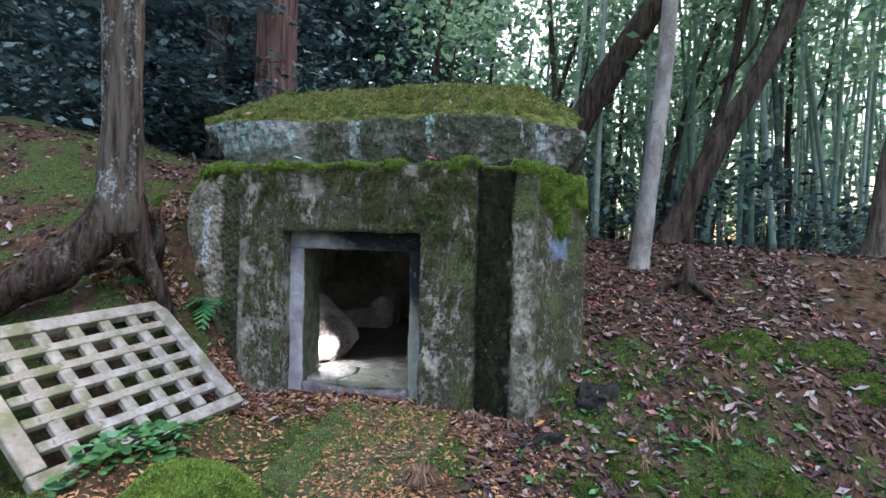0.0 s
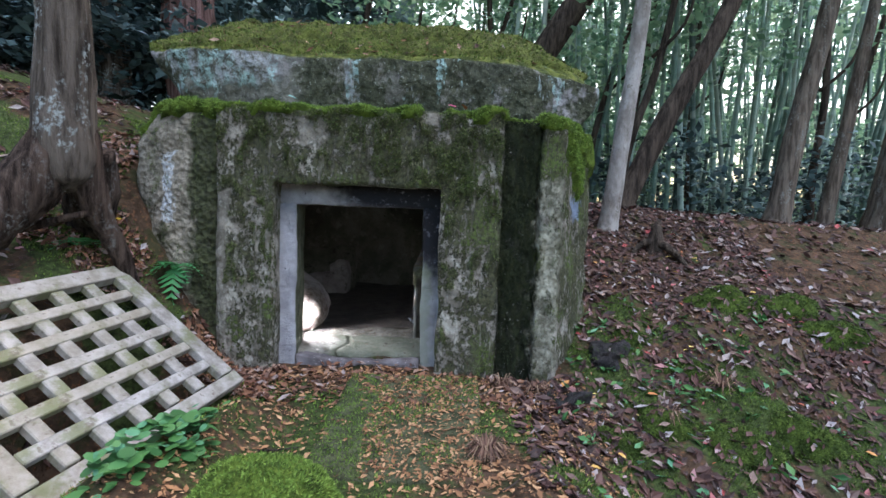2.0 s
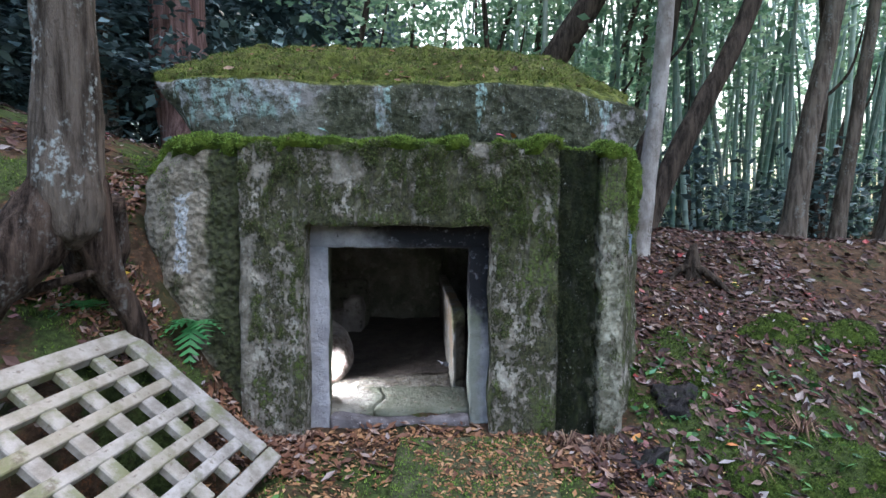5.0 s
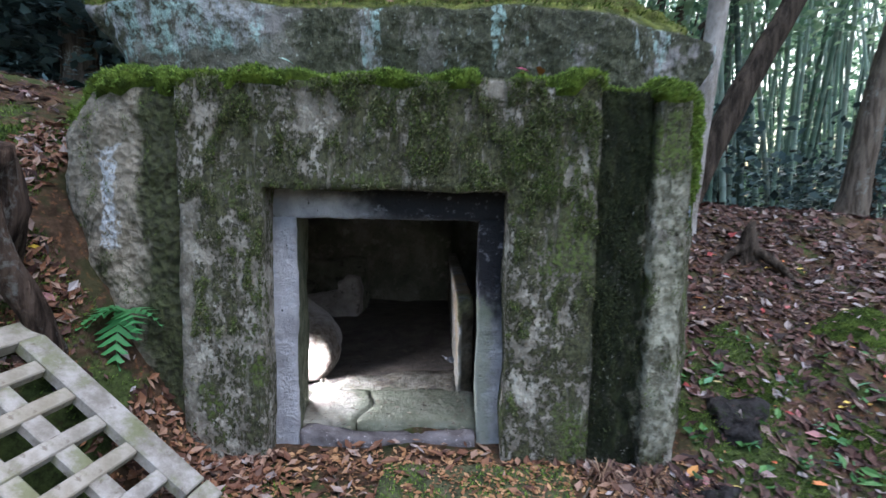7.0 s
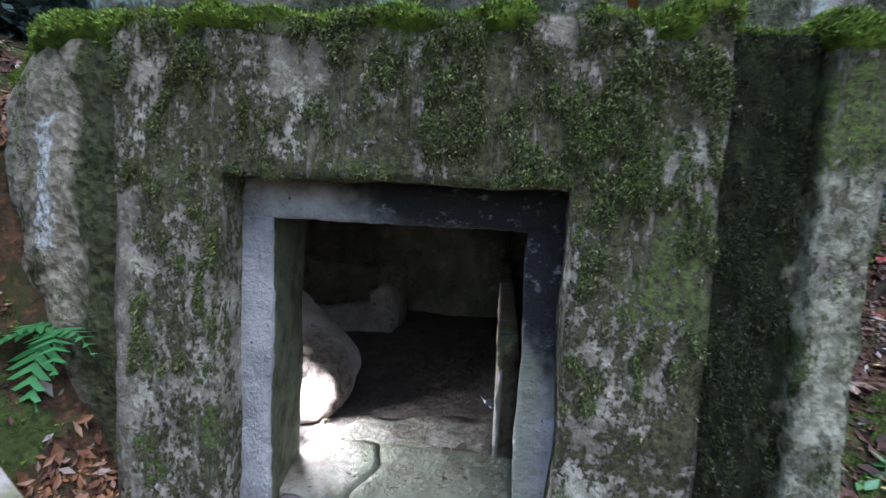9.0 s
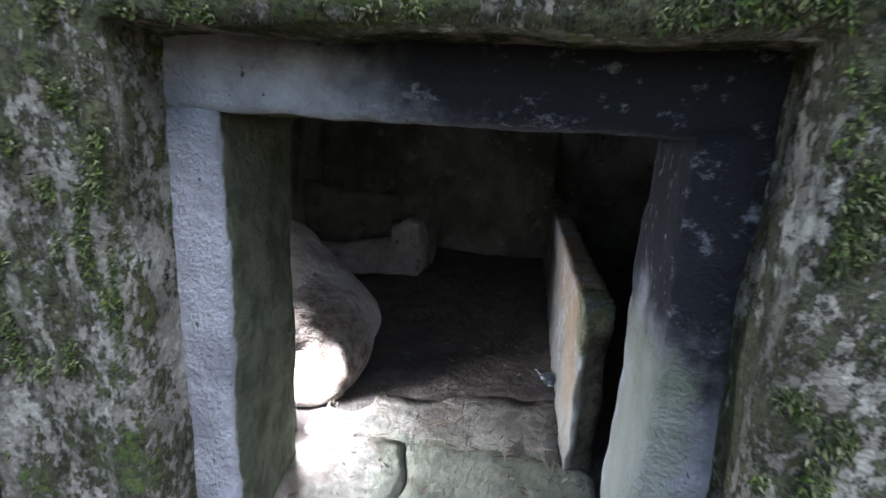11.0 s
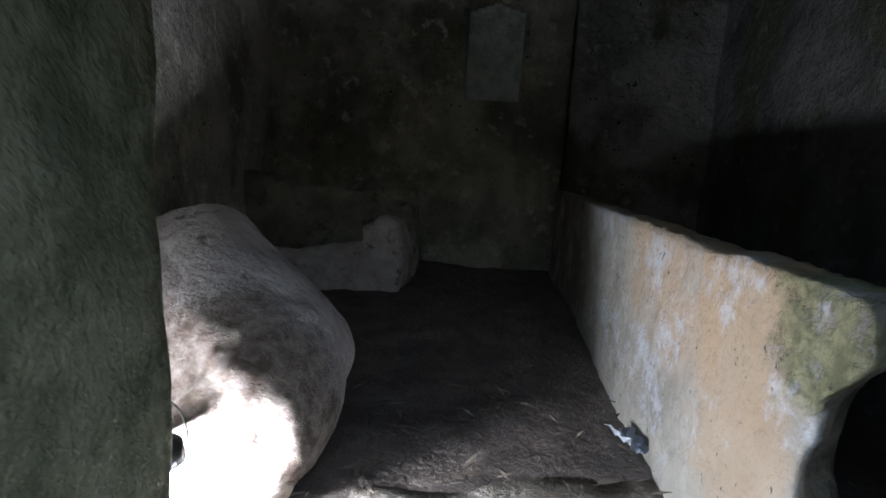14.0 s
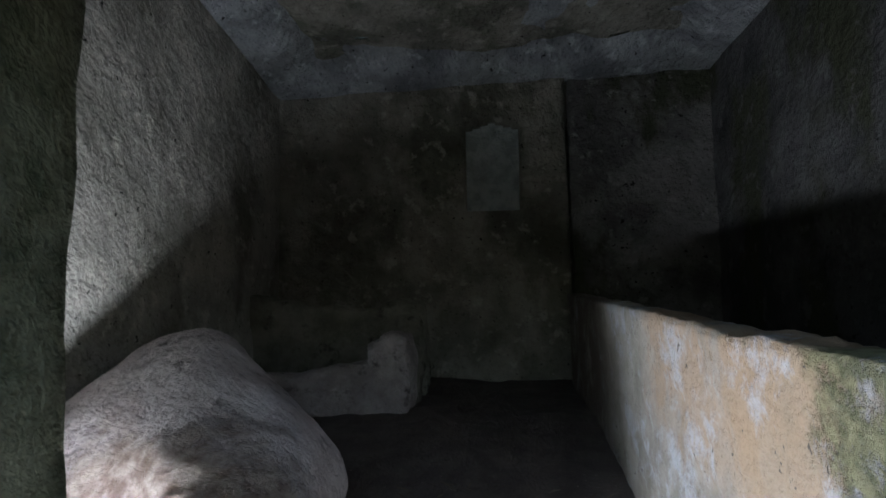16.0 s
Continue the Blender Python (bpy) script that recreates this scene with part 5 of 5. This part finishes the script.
def build_litter():
    rng = random.Random(41)

    def ground_place(x0, x1, y0, y1):
        x, y = rng.uniform(x0, x1), rng.uniform(y0, y1)
        return x, y

    def gather(n, x0, x1, y0, y1, want):
        out = []
        while len(out) < n:
            x, y = ground_place(x0, x1, y0, y1)
            if y > (0.15 if -0.58 < x < 0.6 else 0.05) and -1.85 - 0.19 * y < x < 1.75 or in_lattice(x, y) and rng.random() < 0.85 or not want(x, y):
                continue
            z = ground_z(x, y)
            e = 0.03
            nrm = Vector((z - ground_z(x + e, y), z - ground_z(x, y + e), e)).normalized()
            out.append(((x, y, z + 0.006), nrm))
        return out
    bare = lambda x, y: rng.random() > moss_amount(x, y) * 1.35
    scatter("leaf_litter", gather(11500, 1.2, 4.5, -2.5, 3.2, lambda x, y: rng.random() > moss_amount(x, y) * 0.85), CURL, M_LITTER, rng, "brown and red fallen leaves on the slope", "fallen leaves", (0.03, 0.10), 0.015, tilt=0.5)
    scatter("leaf_litter", gather(3800, 4.0, 9, -1, 6, lambda x, y: True), CURL, M_LITTER, rng, "brown fallen leaves on the far slope", "fallen leaves", (0.06, 0.13), 0.02, tilt=0.5)
    scatter("leaf_litter", gather(3500, -5.5, -1.2, -2.5, 3.5, bare), CURL, M_LITTER, rng, "brown fallen leaves on the bank", "fallen leaves", (0.03, 0.09), 0.015, tilt=0.5)
    scatter("leaf_crumbs", gather(7200, -1.2, 1.9, -2.8, 0.1, lambda x, y: rng.random() > moss_amount(x, y) * 1.1), LEAF, M_NEEDLES, rng, "orange leaf crumbs before the doorway", "fallen leaves", (0.012, 0.05), 0.008, tilt=0.4)
    scatter("leaf_litter", gather(1100, -2.3, -1.55, -0.45, 0.8, lambda x, y: True), CURL, M_FOOTLEAF, rng, "dead leaves caught on the steep bank", "fallen leaves", (0.03, 0.08), 0.02, tilt=0.6)
    scatter("ground_moss", gather(6000, -2.4, -1.5, -0.5, 0.9, lambda x, y: noise.noise(Vector((3 * x, 3 * y, 5))) > -0.1), SHOOT, M_SLOPETUFT, rng, "short moss on the steep bank", "moss", (0.015, 0.03), 0, tilt=0.6)
    edge = lambda x, y: -1.25 < x < -0.5 and -0.45 < y < 0.05 or rng.random() < 0.25
    scatter("leaf_litter", gather(1150, -1.3, 1.5, -0.5, 0.14, edge), CURL, M_FOOTLEAF, rng, "orange-brown leaves gathered along the wall foot", "fallen leaves", (0.03, 0.08), 0.03, tilt=0.6)
    mossy = lambda x, y: moss_amount(x, y) > 0.52 and not in_lattice(x, y)
    scatter("ground_moss", gather(7000, -1.2, 1.35, -2.6, 0.2, mossy), SHOOT, M_TUFT, rng, "short green moss before the doorway", "moss", (0.012, 0.03), 0, tilt=0.6)
    scatter("ground_moss", gather(21000, 1.35, 3.8, -2.6, 1.4, lambda x, y: moss_amount(x, y) > 0.6), SHOOT, M_SLOPETUFT, rng, "short dark green moss on the slope", "moss", (0.012, 0.03), 0, tilt=0.6)
    scatter("ground_moss", gather(7000, -4, -1.2, -1.8, 1.5, mossy), SHOOT, M_TUFT, rng, "short green moss on the bank", "moss", (0.015, 0.03), 0, tilt=0.6)
    inside = []
    for _ in range(520):
        x, y = rng.uniform(-0.55, 0.42), 0.75 + 1.3 * rng.random() ** 1.6
        inside.append(((x, y, 0.022 if y < 1.12 + 0.3 * (x + 0.2) else -0.01), (0, 0, 1)))
    debris = []
    for _ in range(420):
        x, y = rng.uniform(-0.48, 0.50), 0.16 + 0.6 * rng.random()
        if noise.noise(Vector((x * 5, y * 5, 3))) > -0.05 or x > 0.36 or y < 0.22:
            debris.append(((x, y, 0.016), (0, 0, 1)))
    scatter("sill_debris", debris, LEAF, M_STRAW, rng, "dry leaf crumbs and grit on the sill", "debris", (0.006, 0.03), 0.006, tilt=0.35)
    scatter("dry_straw", inside, SLIM, M_STRAW, rng, "dry straw and slim leaves on the chamber floor", "straw", (0.02, 0.07), 0.01, tilt=0.25)


build_litter()


def frond(length, pairs, droop):
    """A fern frond along +x: a stem with tapering, toothed leaflets."""
    verts, faces = [], []
    for i in range(pairs):
        t = (i + 0.6) / pairs
        x, z = length * t, droop * (t - 1.6 * t * t) * length
        w = length * 0.46 * (1 - t) ** 0.7 * min(1, 3.2 * t + 0.35)
        d = length / pairs * 0.46
        for s in (1, -1):
            n = len(verts)
            verts += [(x - d, 0, z), (x + d, 0, z), (x + d + w * 0.42, s * w * 0.62, z - 0.05 * w), (x + w * 0.62, s * w, z - 0.16 * w), (x - d * 0.2 + w * 0.3, s * w * 0.55, z - 0.05 * w)]
            faces.append((n, n + 1, n + 2, n + 3, n + 4) if s > 0 else (n + 4, n + 3, n + 2, n + 1, n))
    v, f = tube([(0, 0, 0), (length * 0.5, 0, droop * 0.1 * length), (length, 0, -droop * 0.6 * length)], [0.003, 0.002, 0.001], 5)
    return join((verts, faces), (v, f))


def build_fern(at, fronds, label):
    plant = tagged(new("fern"), label, "fern")
    plant.location = at
    for yaw, pitch, length in fronds:
        v, f = frond(length, 7, 0.6)
        o = thing("frond", mesh_of("frond", v, f, M_FERN, False), parent=plant)
        o.matrix_basis = pose(0, 0, 0, 0, -pitch, yaw)


build_fern((-1.37, 0.06, 0.70), [(-80, -50, 0.30), (-45, -8, 0.25), (-135, -6, 0.25), (-100, 10, 0.24), (-10, 0, 0.22), (175, 2, 0.21)], "bright green fern at the wall foot")
build_fern((-1.82, -0.33, ground_z(-1.82, -0.33)), [(-60, 25, 0.22), (-110, 15, 0.2), (-20, 20, 0.18), (-150, 20, 0.18)], "bright green fern below the roots")
build_fern((-2.15, -0.75, 0.85), [(-70, 15, 0.2), (-130, 20, 0.18), (-10, 15, 0.16)], "small green fern on the bank")


def build_herbs():
    rng = random.Random(51)
    pts = [(-0.62 + 0.2 * v + rng.gauss(0, 0.07), -1.50 + v) for v in (rng.gauss(0, 0.2) for _ in range(190))]
    places = [((x, y, ground_z(x, y) + rng.uniform(0.02, 0.12)), (0, 0, 1)) for x, y in pts]
    round_leaf = ([(0.5 * math.cos(a), 0.5 * math.sin(a), 0.05 * math.cos(2 * a)) for a in [k * 6.2832 / 8 for k in range(8)]], [tuple(range(8))])
    scatter("groundcover", places, round_leaf, M_HERB, rng, "round-leaved green groundcover before the lattice", "groundcover", (0.03, 0.07), 0, tilt=0.45)
    places = []
    for _ in range(80):
        x, y = rng.uniform(1.5, 3.6), rng.uniform(-1.3, 0.9)
        for _ in range(rng.randint(3, 7)):
            a, b = x + rng.gauss(0, 0.03), y + rng.gauss(0, 0.03)
            places.append(((a, b, ground_z(a, b) + rng.uniform(0.01, 0.06)), (0, 0, 1)))
    broad = ([(-0.5, 0, 0), (-0.2, 0.2, 0.06), (0.15, 0.22, 0.07), (0.5, 0, -0.06), (0.15, -0.22, 0.07), (-0.2, -0.2, 0.06), (0, 0, 0)], [(0, 6, 1), (1, 6, 2), (2, 6, 3), (3, 6, 4), (4, 6, 5), (5, 6, 0)])
    wide = [((x, y, ground_z(x, y) + rng.uniform(0.02, 0.08)), (0, 0, 1)) for x, y in ((rng.uniform(1.6, 3.4), rng.uniform(-1.3, 0.5)) for _ in range(34))]
    scatter("broad_seedlings", wide, broad, M_HERB, rng, "broad-leaved green seedlings on the slope", "seedling", (0.05, 0.10), 0, tilt=0.7)
    bright = leaves("bright_fallen_leaves", [(0.0, (0.42, 0.08, 0.05)), (0.35, (0.50, 0.20, 0.07)), (0.7, (0.60, 0.45, 0.10)), (1.0, (0.42, 0.34, 0.28))], 0.6)
    few = [((x, y, ground_z(x, y) + 0.03), (0, 0, 1)) for x, y in ((rng.uniform(1.5, 4.2), rng.uniform(-1.4, 2.2)) for _ in range(70))]
    scatter("bright_leaves", few, broad, bright, rng, "red, orange and yellow leaves strewn on the slope", "fallen leaves", (0.03, 0.075), 0, tilt=0.4)
    scatter("seedlings", places, LEAF, M_HERB, rng, "small green seedlings on the slope", "seedling", (0.03, 0.10), 0, tilt=0.8)


build_herbs()


def build_stump():
    z = ground_z(3.15, 2.0)
    st = tagged(new("tree_stump"), "small rotten dark tree stump with roots", "tree stump")
    st.location = (3.15, 2.0, z)
    v, f = tube([(0, 0, -0.1), (0, 0, 0.05), (0.02, 0, 0.22), (0.05, 0.01, 0.36)], [0.14, 0.10, 0.06, 0.02], 10, 0.4, 9)
    thing("stem", mesh_of("stem", v, f, M_DARKBARK), parent=st)
    for dx, dy in ((-0.32, -0.12), (0.30, -0.30), (0.12, 0.3)):
        h = ground_z(3.15 + dx, 2 + dy) - z
        v, f = tube([(0, 0, 0.1), (dx * 0.5, dy * 0.5, 0.09 + h * 0.5), (dx, dy, h - 0.03)], [0.06, 0.04, 0.02], 8, 0.3, 9)
        thing("root", mesh_of("root", v, f, M_DARKBARK), parent=st)


build_stump()


def build_stones():
    for x, y, s, seed, yaw in ((1.67, -0.16, 0.16, 1.0, 55), (2.08, 0.33, 0.18, 3.0, 60)):
        z = ground_z(x, y)
        me = carve("rock", cuts((-s, s, s / 4)), cuts((-s, s, s / 4)), cuts((-s, s * 0.7, s / 4)), lambda a, b, c: abs(a) + abs(b) < 1.5 * s, M_ROCK, 0.085, 7.0, 4, lambda a, b, c: (1.5 * a, 0.75 * b, 0.8 * c), seed)
        o = thing("rock", me, "dark lichened rock half sunk in the slope", "rock")
        o.matrix_basis = pose(x, y, z - 0.06, 0, 0, yaw)


build_stones()


def build_small():
    rng = random.Random(61)
    shape = ([(-0.5, 0, 0), (-0.15, 0.25, 0.06), (0.2, 0.18, 0.05), (0.5, 0, -0.03), (0.2, -0.2, 0.06), (-0.15, -0.25, 0.05)], [(0, 5, 4, 3, 2, 1)])
    def one(at, size, colour, name, label, yaw):
        me = mesh_of("leaf", [Vector(p) * size for p in shape[0]], shape[1], plain(name, colour, 0.6))
        o = thing("fallen_leaf", me, label, "leaf")
        o.matrix_basis = Matrix.Translation(at) @ pose(0, 0, 0, 25, 10, yaw)
    one((-0.49, 0.03, 2.0), 0.09, (0.16, 0.36, 0.34), "blue_green_leaf", "blue-green leaf resting on the wall moss", 40)
    one((0.71, 0.06, 1.985), 0.08, (0.40, 0.06, 0.14), "crimson_leaf", "crimson leaf resting on the wall top", 10)
    one((0.80, 0.08, 1.985), 0.10, (0.45, 0.14, 0.07), "rust_leaf", "rust-red leaf resting on the wall top", 80)
    one((-1.756, -0.013, ground_z(-1.756, -0.013) + 0.02), 0.09, (0.62, 0.42, 0.05), "yellow_leaf", "yellow leaf on the bank", 60)


build_small()


def build_step():
    """A mossy flagstone before the doorway, strewn with leaf crumbs."""
    rng = random.Random(71)
    me = carve("flagstone", cuts((0.02, 0.98, 0.04)), cuts((-1.28, -0.06, 0.04)), [-0.3, -0.12, -0.075, -0.05], lambda x, y, z: True, M_STEP, 0.012, 6.0, 1,
               lambda x, y, z: (x + 0.04 * y, y, z + 0.12 * y * (1 if z > -0.2 else 0)), 6.0)
    thing("flagstone", me, "moss-covered flagstone before the doorway", "flagstone")
    scatter("flagstone_moss", on_mesh(me, 9000, rng, lambda p, q: q.z > 0.3 and (p.x < 0.22 - 0.05 * p.y or noise.noise(p * 4) > -0.02)), SHOOT, M_TUFT, rng, "short green moss on the flagstone", "moss", (0.008, 0.02), 0, tilt=0.7)
    scatter("flagstone_litter", on_mesh(me, 1900, rng, lambda p, q: q.z > 0.7 and (p.x > 0.24 or noise.noise(p * 7) > 0.2)), CURL, M_NEEDLES, rng, "orange leaf crumbs on the flagstone", "fallen leaves", (0.010, 0.036), 0.01, tilt=0.4)


build_step()


def build_tuft(x, y, size, count, seed, label):
    rng = random.Random(seed)
    z = ground_z(x, y)
    verts, faces = [], []
    for _ in range(count):
        g, l = rng.uniform(0, 6.28), size * rng.uniform(0.5, 1.0)
        d = Vector((math.cos(g), math.sin(g), 0))
        w = d.cross(Vector((0, 0, 1))) * 0.0035
        n = len(verts)
        a, b, c = d * 0.01, d * (l * 0.5) + Vector((0, 0, l * rng.uniform(0.25, 0.6))), d * l + Vector((0, 0, l * rng.uniform(-0.1, 0.25)))
        verts += [a - w, a + w, b + w, b - w, c]
        faces += [(n, n + 1, n + 2, n + 3), (n + 3, n + 2, n + 4)]
    o = thing("dry_tuft", mesh_of("dry_tuft", verts, faces, M_DRY, False), label, "dry plant")
    o.location = (x, y, z + 0.01)


build_tuft(0.96, -1.0, 0.17, 260, 81, "reddish brown dry cedar sprig on the ground")
build_tuft(1.15, -0.12, 0.15, 60, 82, "dry brown grass tuft at the wall foot")
build_tuft(1.40, -0.10, 0.16, 50, 83, "dry brown grass tuft beside the corner stone")
build_tuft(2.35, -0.25, 0.18, 90, 84, "rust-red dry fern on the slope")
build_tuft(2.9, 0.05, 0.25, 60, 85, "straw-coloured dry grass tuft on the slope")


def build_twigs():
    rng = random.Random(91)
    for k in range(34):
        x, y = (rng.uniform(1.5, 4.6), rng.uniform(-1.4, 2.8)) if k < 24 else (rng.uniform(-1.1, 1.2), rng.uniform(-1.4, -0.15))
        g, l = rng.uniform(0, 6.28), rng.uniform(0.10, 0.45)
        pts = []
        for t in (-0.5, -0.15, 0.2, 0.5):
            a, b = x + l * t * math.cos(g) + rng.gauss(0, 0.012), y + l * t * math.sin(g) + rng.gauss(0, 0.012)
            pts.append(Vector((a, min(b, -0.05) if -1.6 < a < 1.7 else b, 0)))
            pts[-1].z = ground_z(pts[-1].x, pts[-1].y) + 0.012
        base = pts[0].copy()
        v, f = tube([p - base for p in pts], [0.006, 0.005, 0.004, 0.002], 6, 0.2, 9)
        o = thing("twig", mesh_of("twig", v, f, M_DARKBARK if k % 3 else M_BROWNBARK), "thin dead twig on the forest floor", "twig", group="twigs on the ground")
        o.location = base


build_twigs()


def build_mound(cx, cy, rx, ry, rise, seed, skin, shoots, count, label):
    """A cushion of moss on the ground, thick in the middle and sunk at its rim."""
    rng = random.Random(seed)
    verts, faces, n, m = [], [], 30, 12
    for i in range(m + 1):
        r = i / m
        for k in range(n):
            g = 6.2832 * k / n
            x, y = cx + rx * r * math.cos(g) * (1 + 0.14 * math.sin(3 * g + seed)), cy + ry * r * math.sin(g) * (1 + 0.1 * math.cos(2 * g + seed))
            q = Vector((x, y, float(height(x, y)) + (bumps(x, y) if x > 1.4 else 0.0) - 0.03 + rise * (1 - r ** 3)))
            verts.append(q + rough(q, 0.018, 7))
    for i in range(m):
        for k in range(n):
            l = (k + 1) % n
            faces.append((i * n + k, (i + 1) * n + k, (i + 1) * n + l, i * n + l))
    me = mesh_of("moss_mound", verts, faces, skin)
    ob = thing("moss_mound", me, label, "moss")
    if x > 1.4:
        scatter("leaf_litter", on_mesh(me, 40, rng, lambda p, q: q.z > 0.3), CURL, M_LITTER, rng, "dead leaves strewn on a moss hummock", "fallen leaves", (0.03, 0.09), 0.02, tilt=0.5)
    scatter("shoot_layer", on_mesh(me, count, rng, lambda p, q: True), SHOOT, shoots, rng, "", "", (0.01, 0.024), 0, False, ob, 0.8)


build_mound(0.0, -1.78, 0.36, 0.42, 0.13, 75, M_MOSS, M_TUFT, 9000, "thick bright green moss cushion on the ground")
for k, (x, y, rx, ry, rise) in enumerate(((3.40, 1.0, 0.34, 0.20, 0.13), (4.05, 1.0, 0.38, 0.20, 0.13), (4.3, 0.66, 0.36, 0.2, 0.12), (2.31, -0.32, 0.26, 0.16, 0.11), (2.80, -0.45, 0.32, 0.18, 0.12), (3.3, -0.36, 0.32, 0.18, 0.12), (1.92, -0.52, 0.2, 0.13, 0.10), (2.75, 0.2, 0.24, 0.13, 0.09), (2.36, 0.5, 0.2, 0.12, 0.08))):
    build_mound(x, y, rx, ry, rise, 80 + k, M_HUMMOCK, M_HUMMOCKTUFT, 3500, "low dark green moss hummock on the slope")


# the plan is drawn in units of SCALE metres: bring it to metres
for me in bpy.data.meshes:
    me.transform(Matrix.Scale(SCALE, 4))
for ob in scene.objects:
    if ob.type in ("MESH", "EMPTY"):
        ob.location = ob.location * SCALE
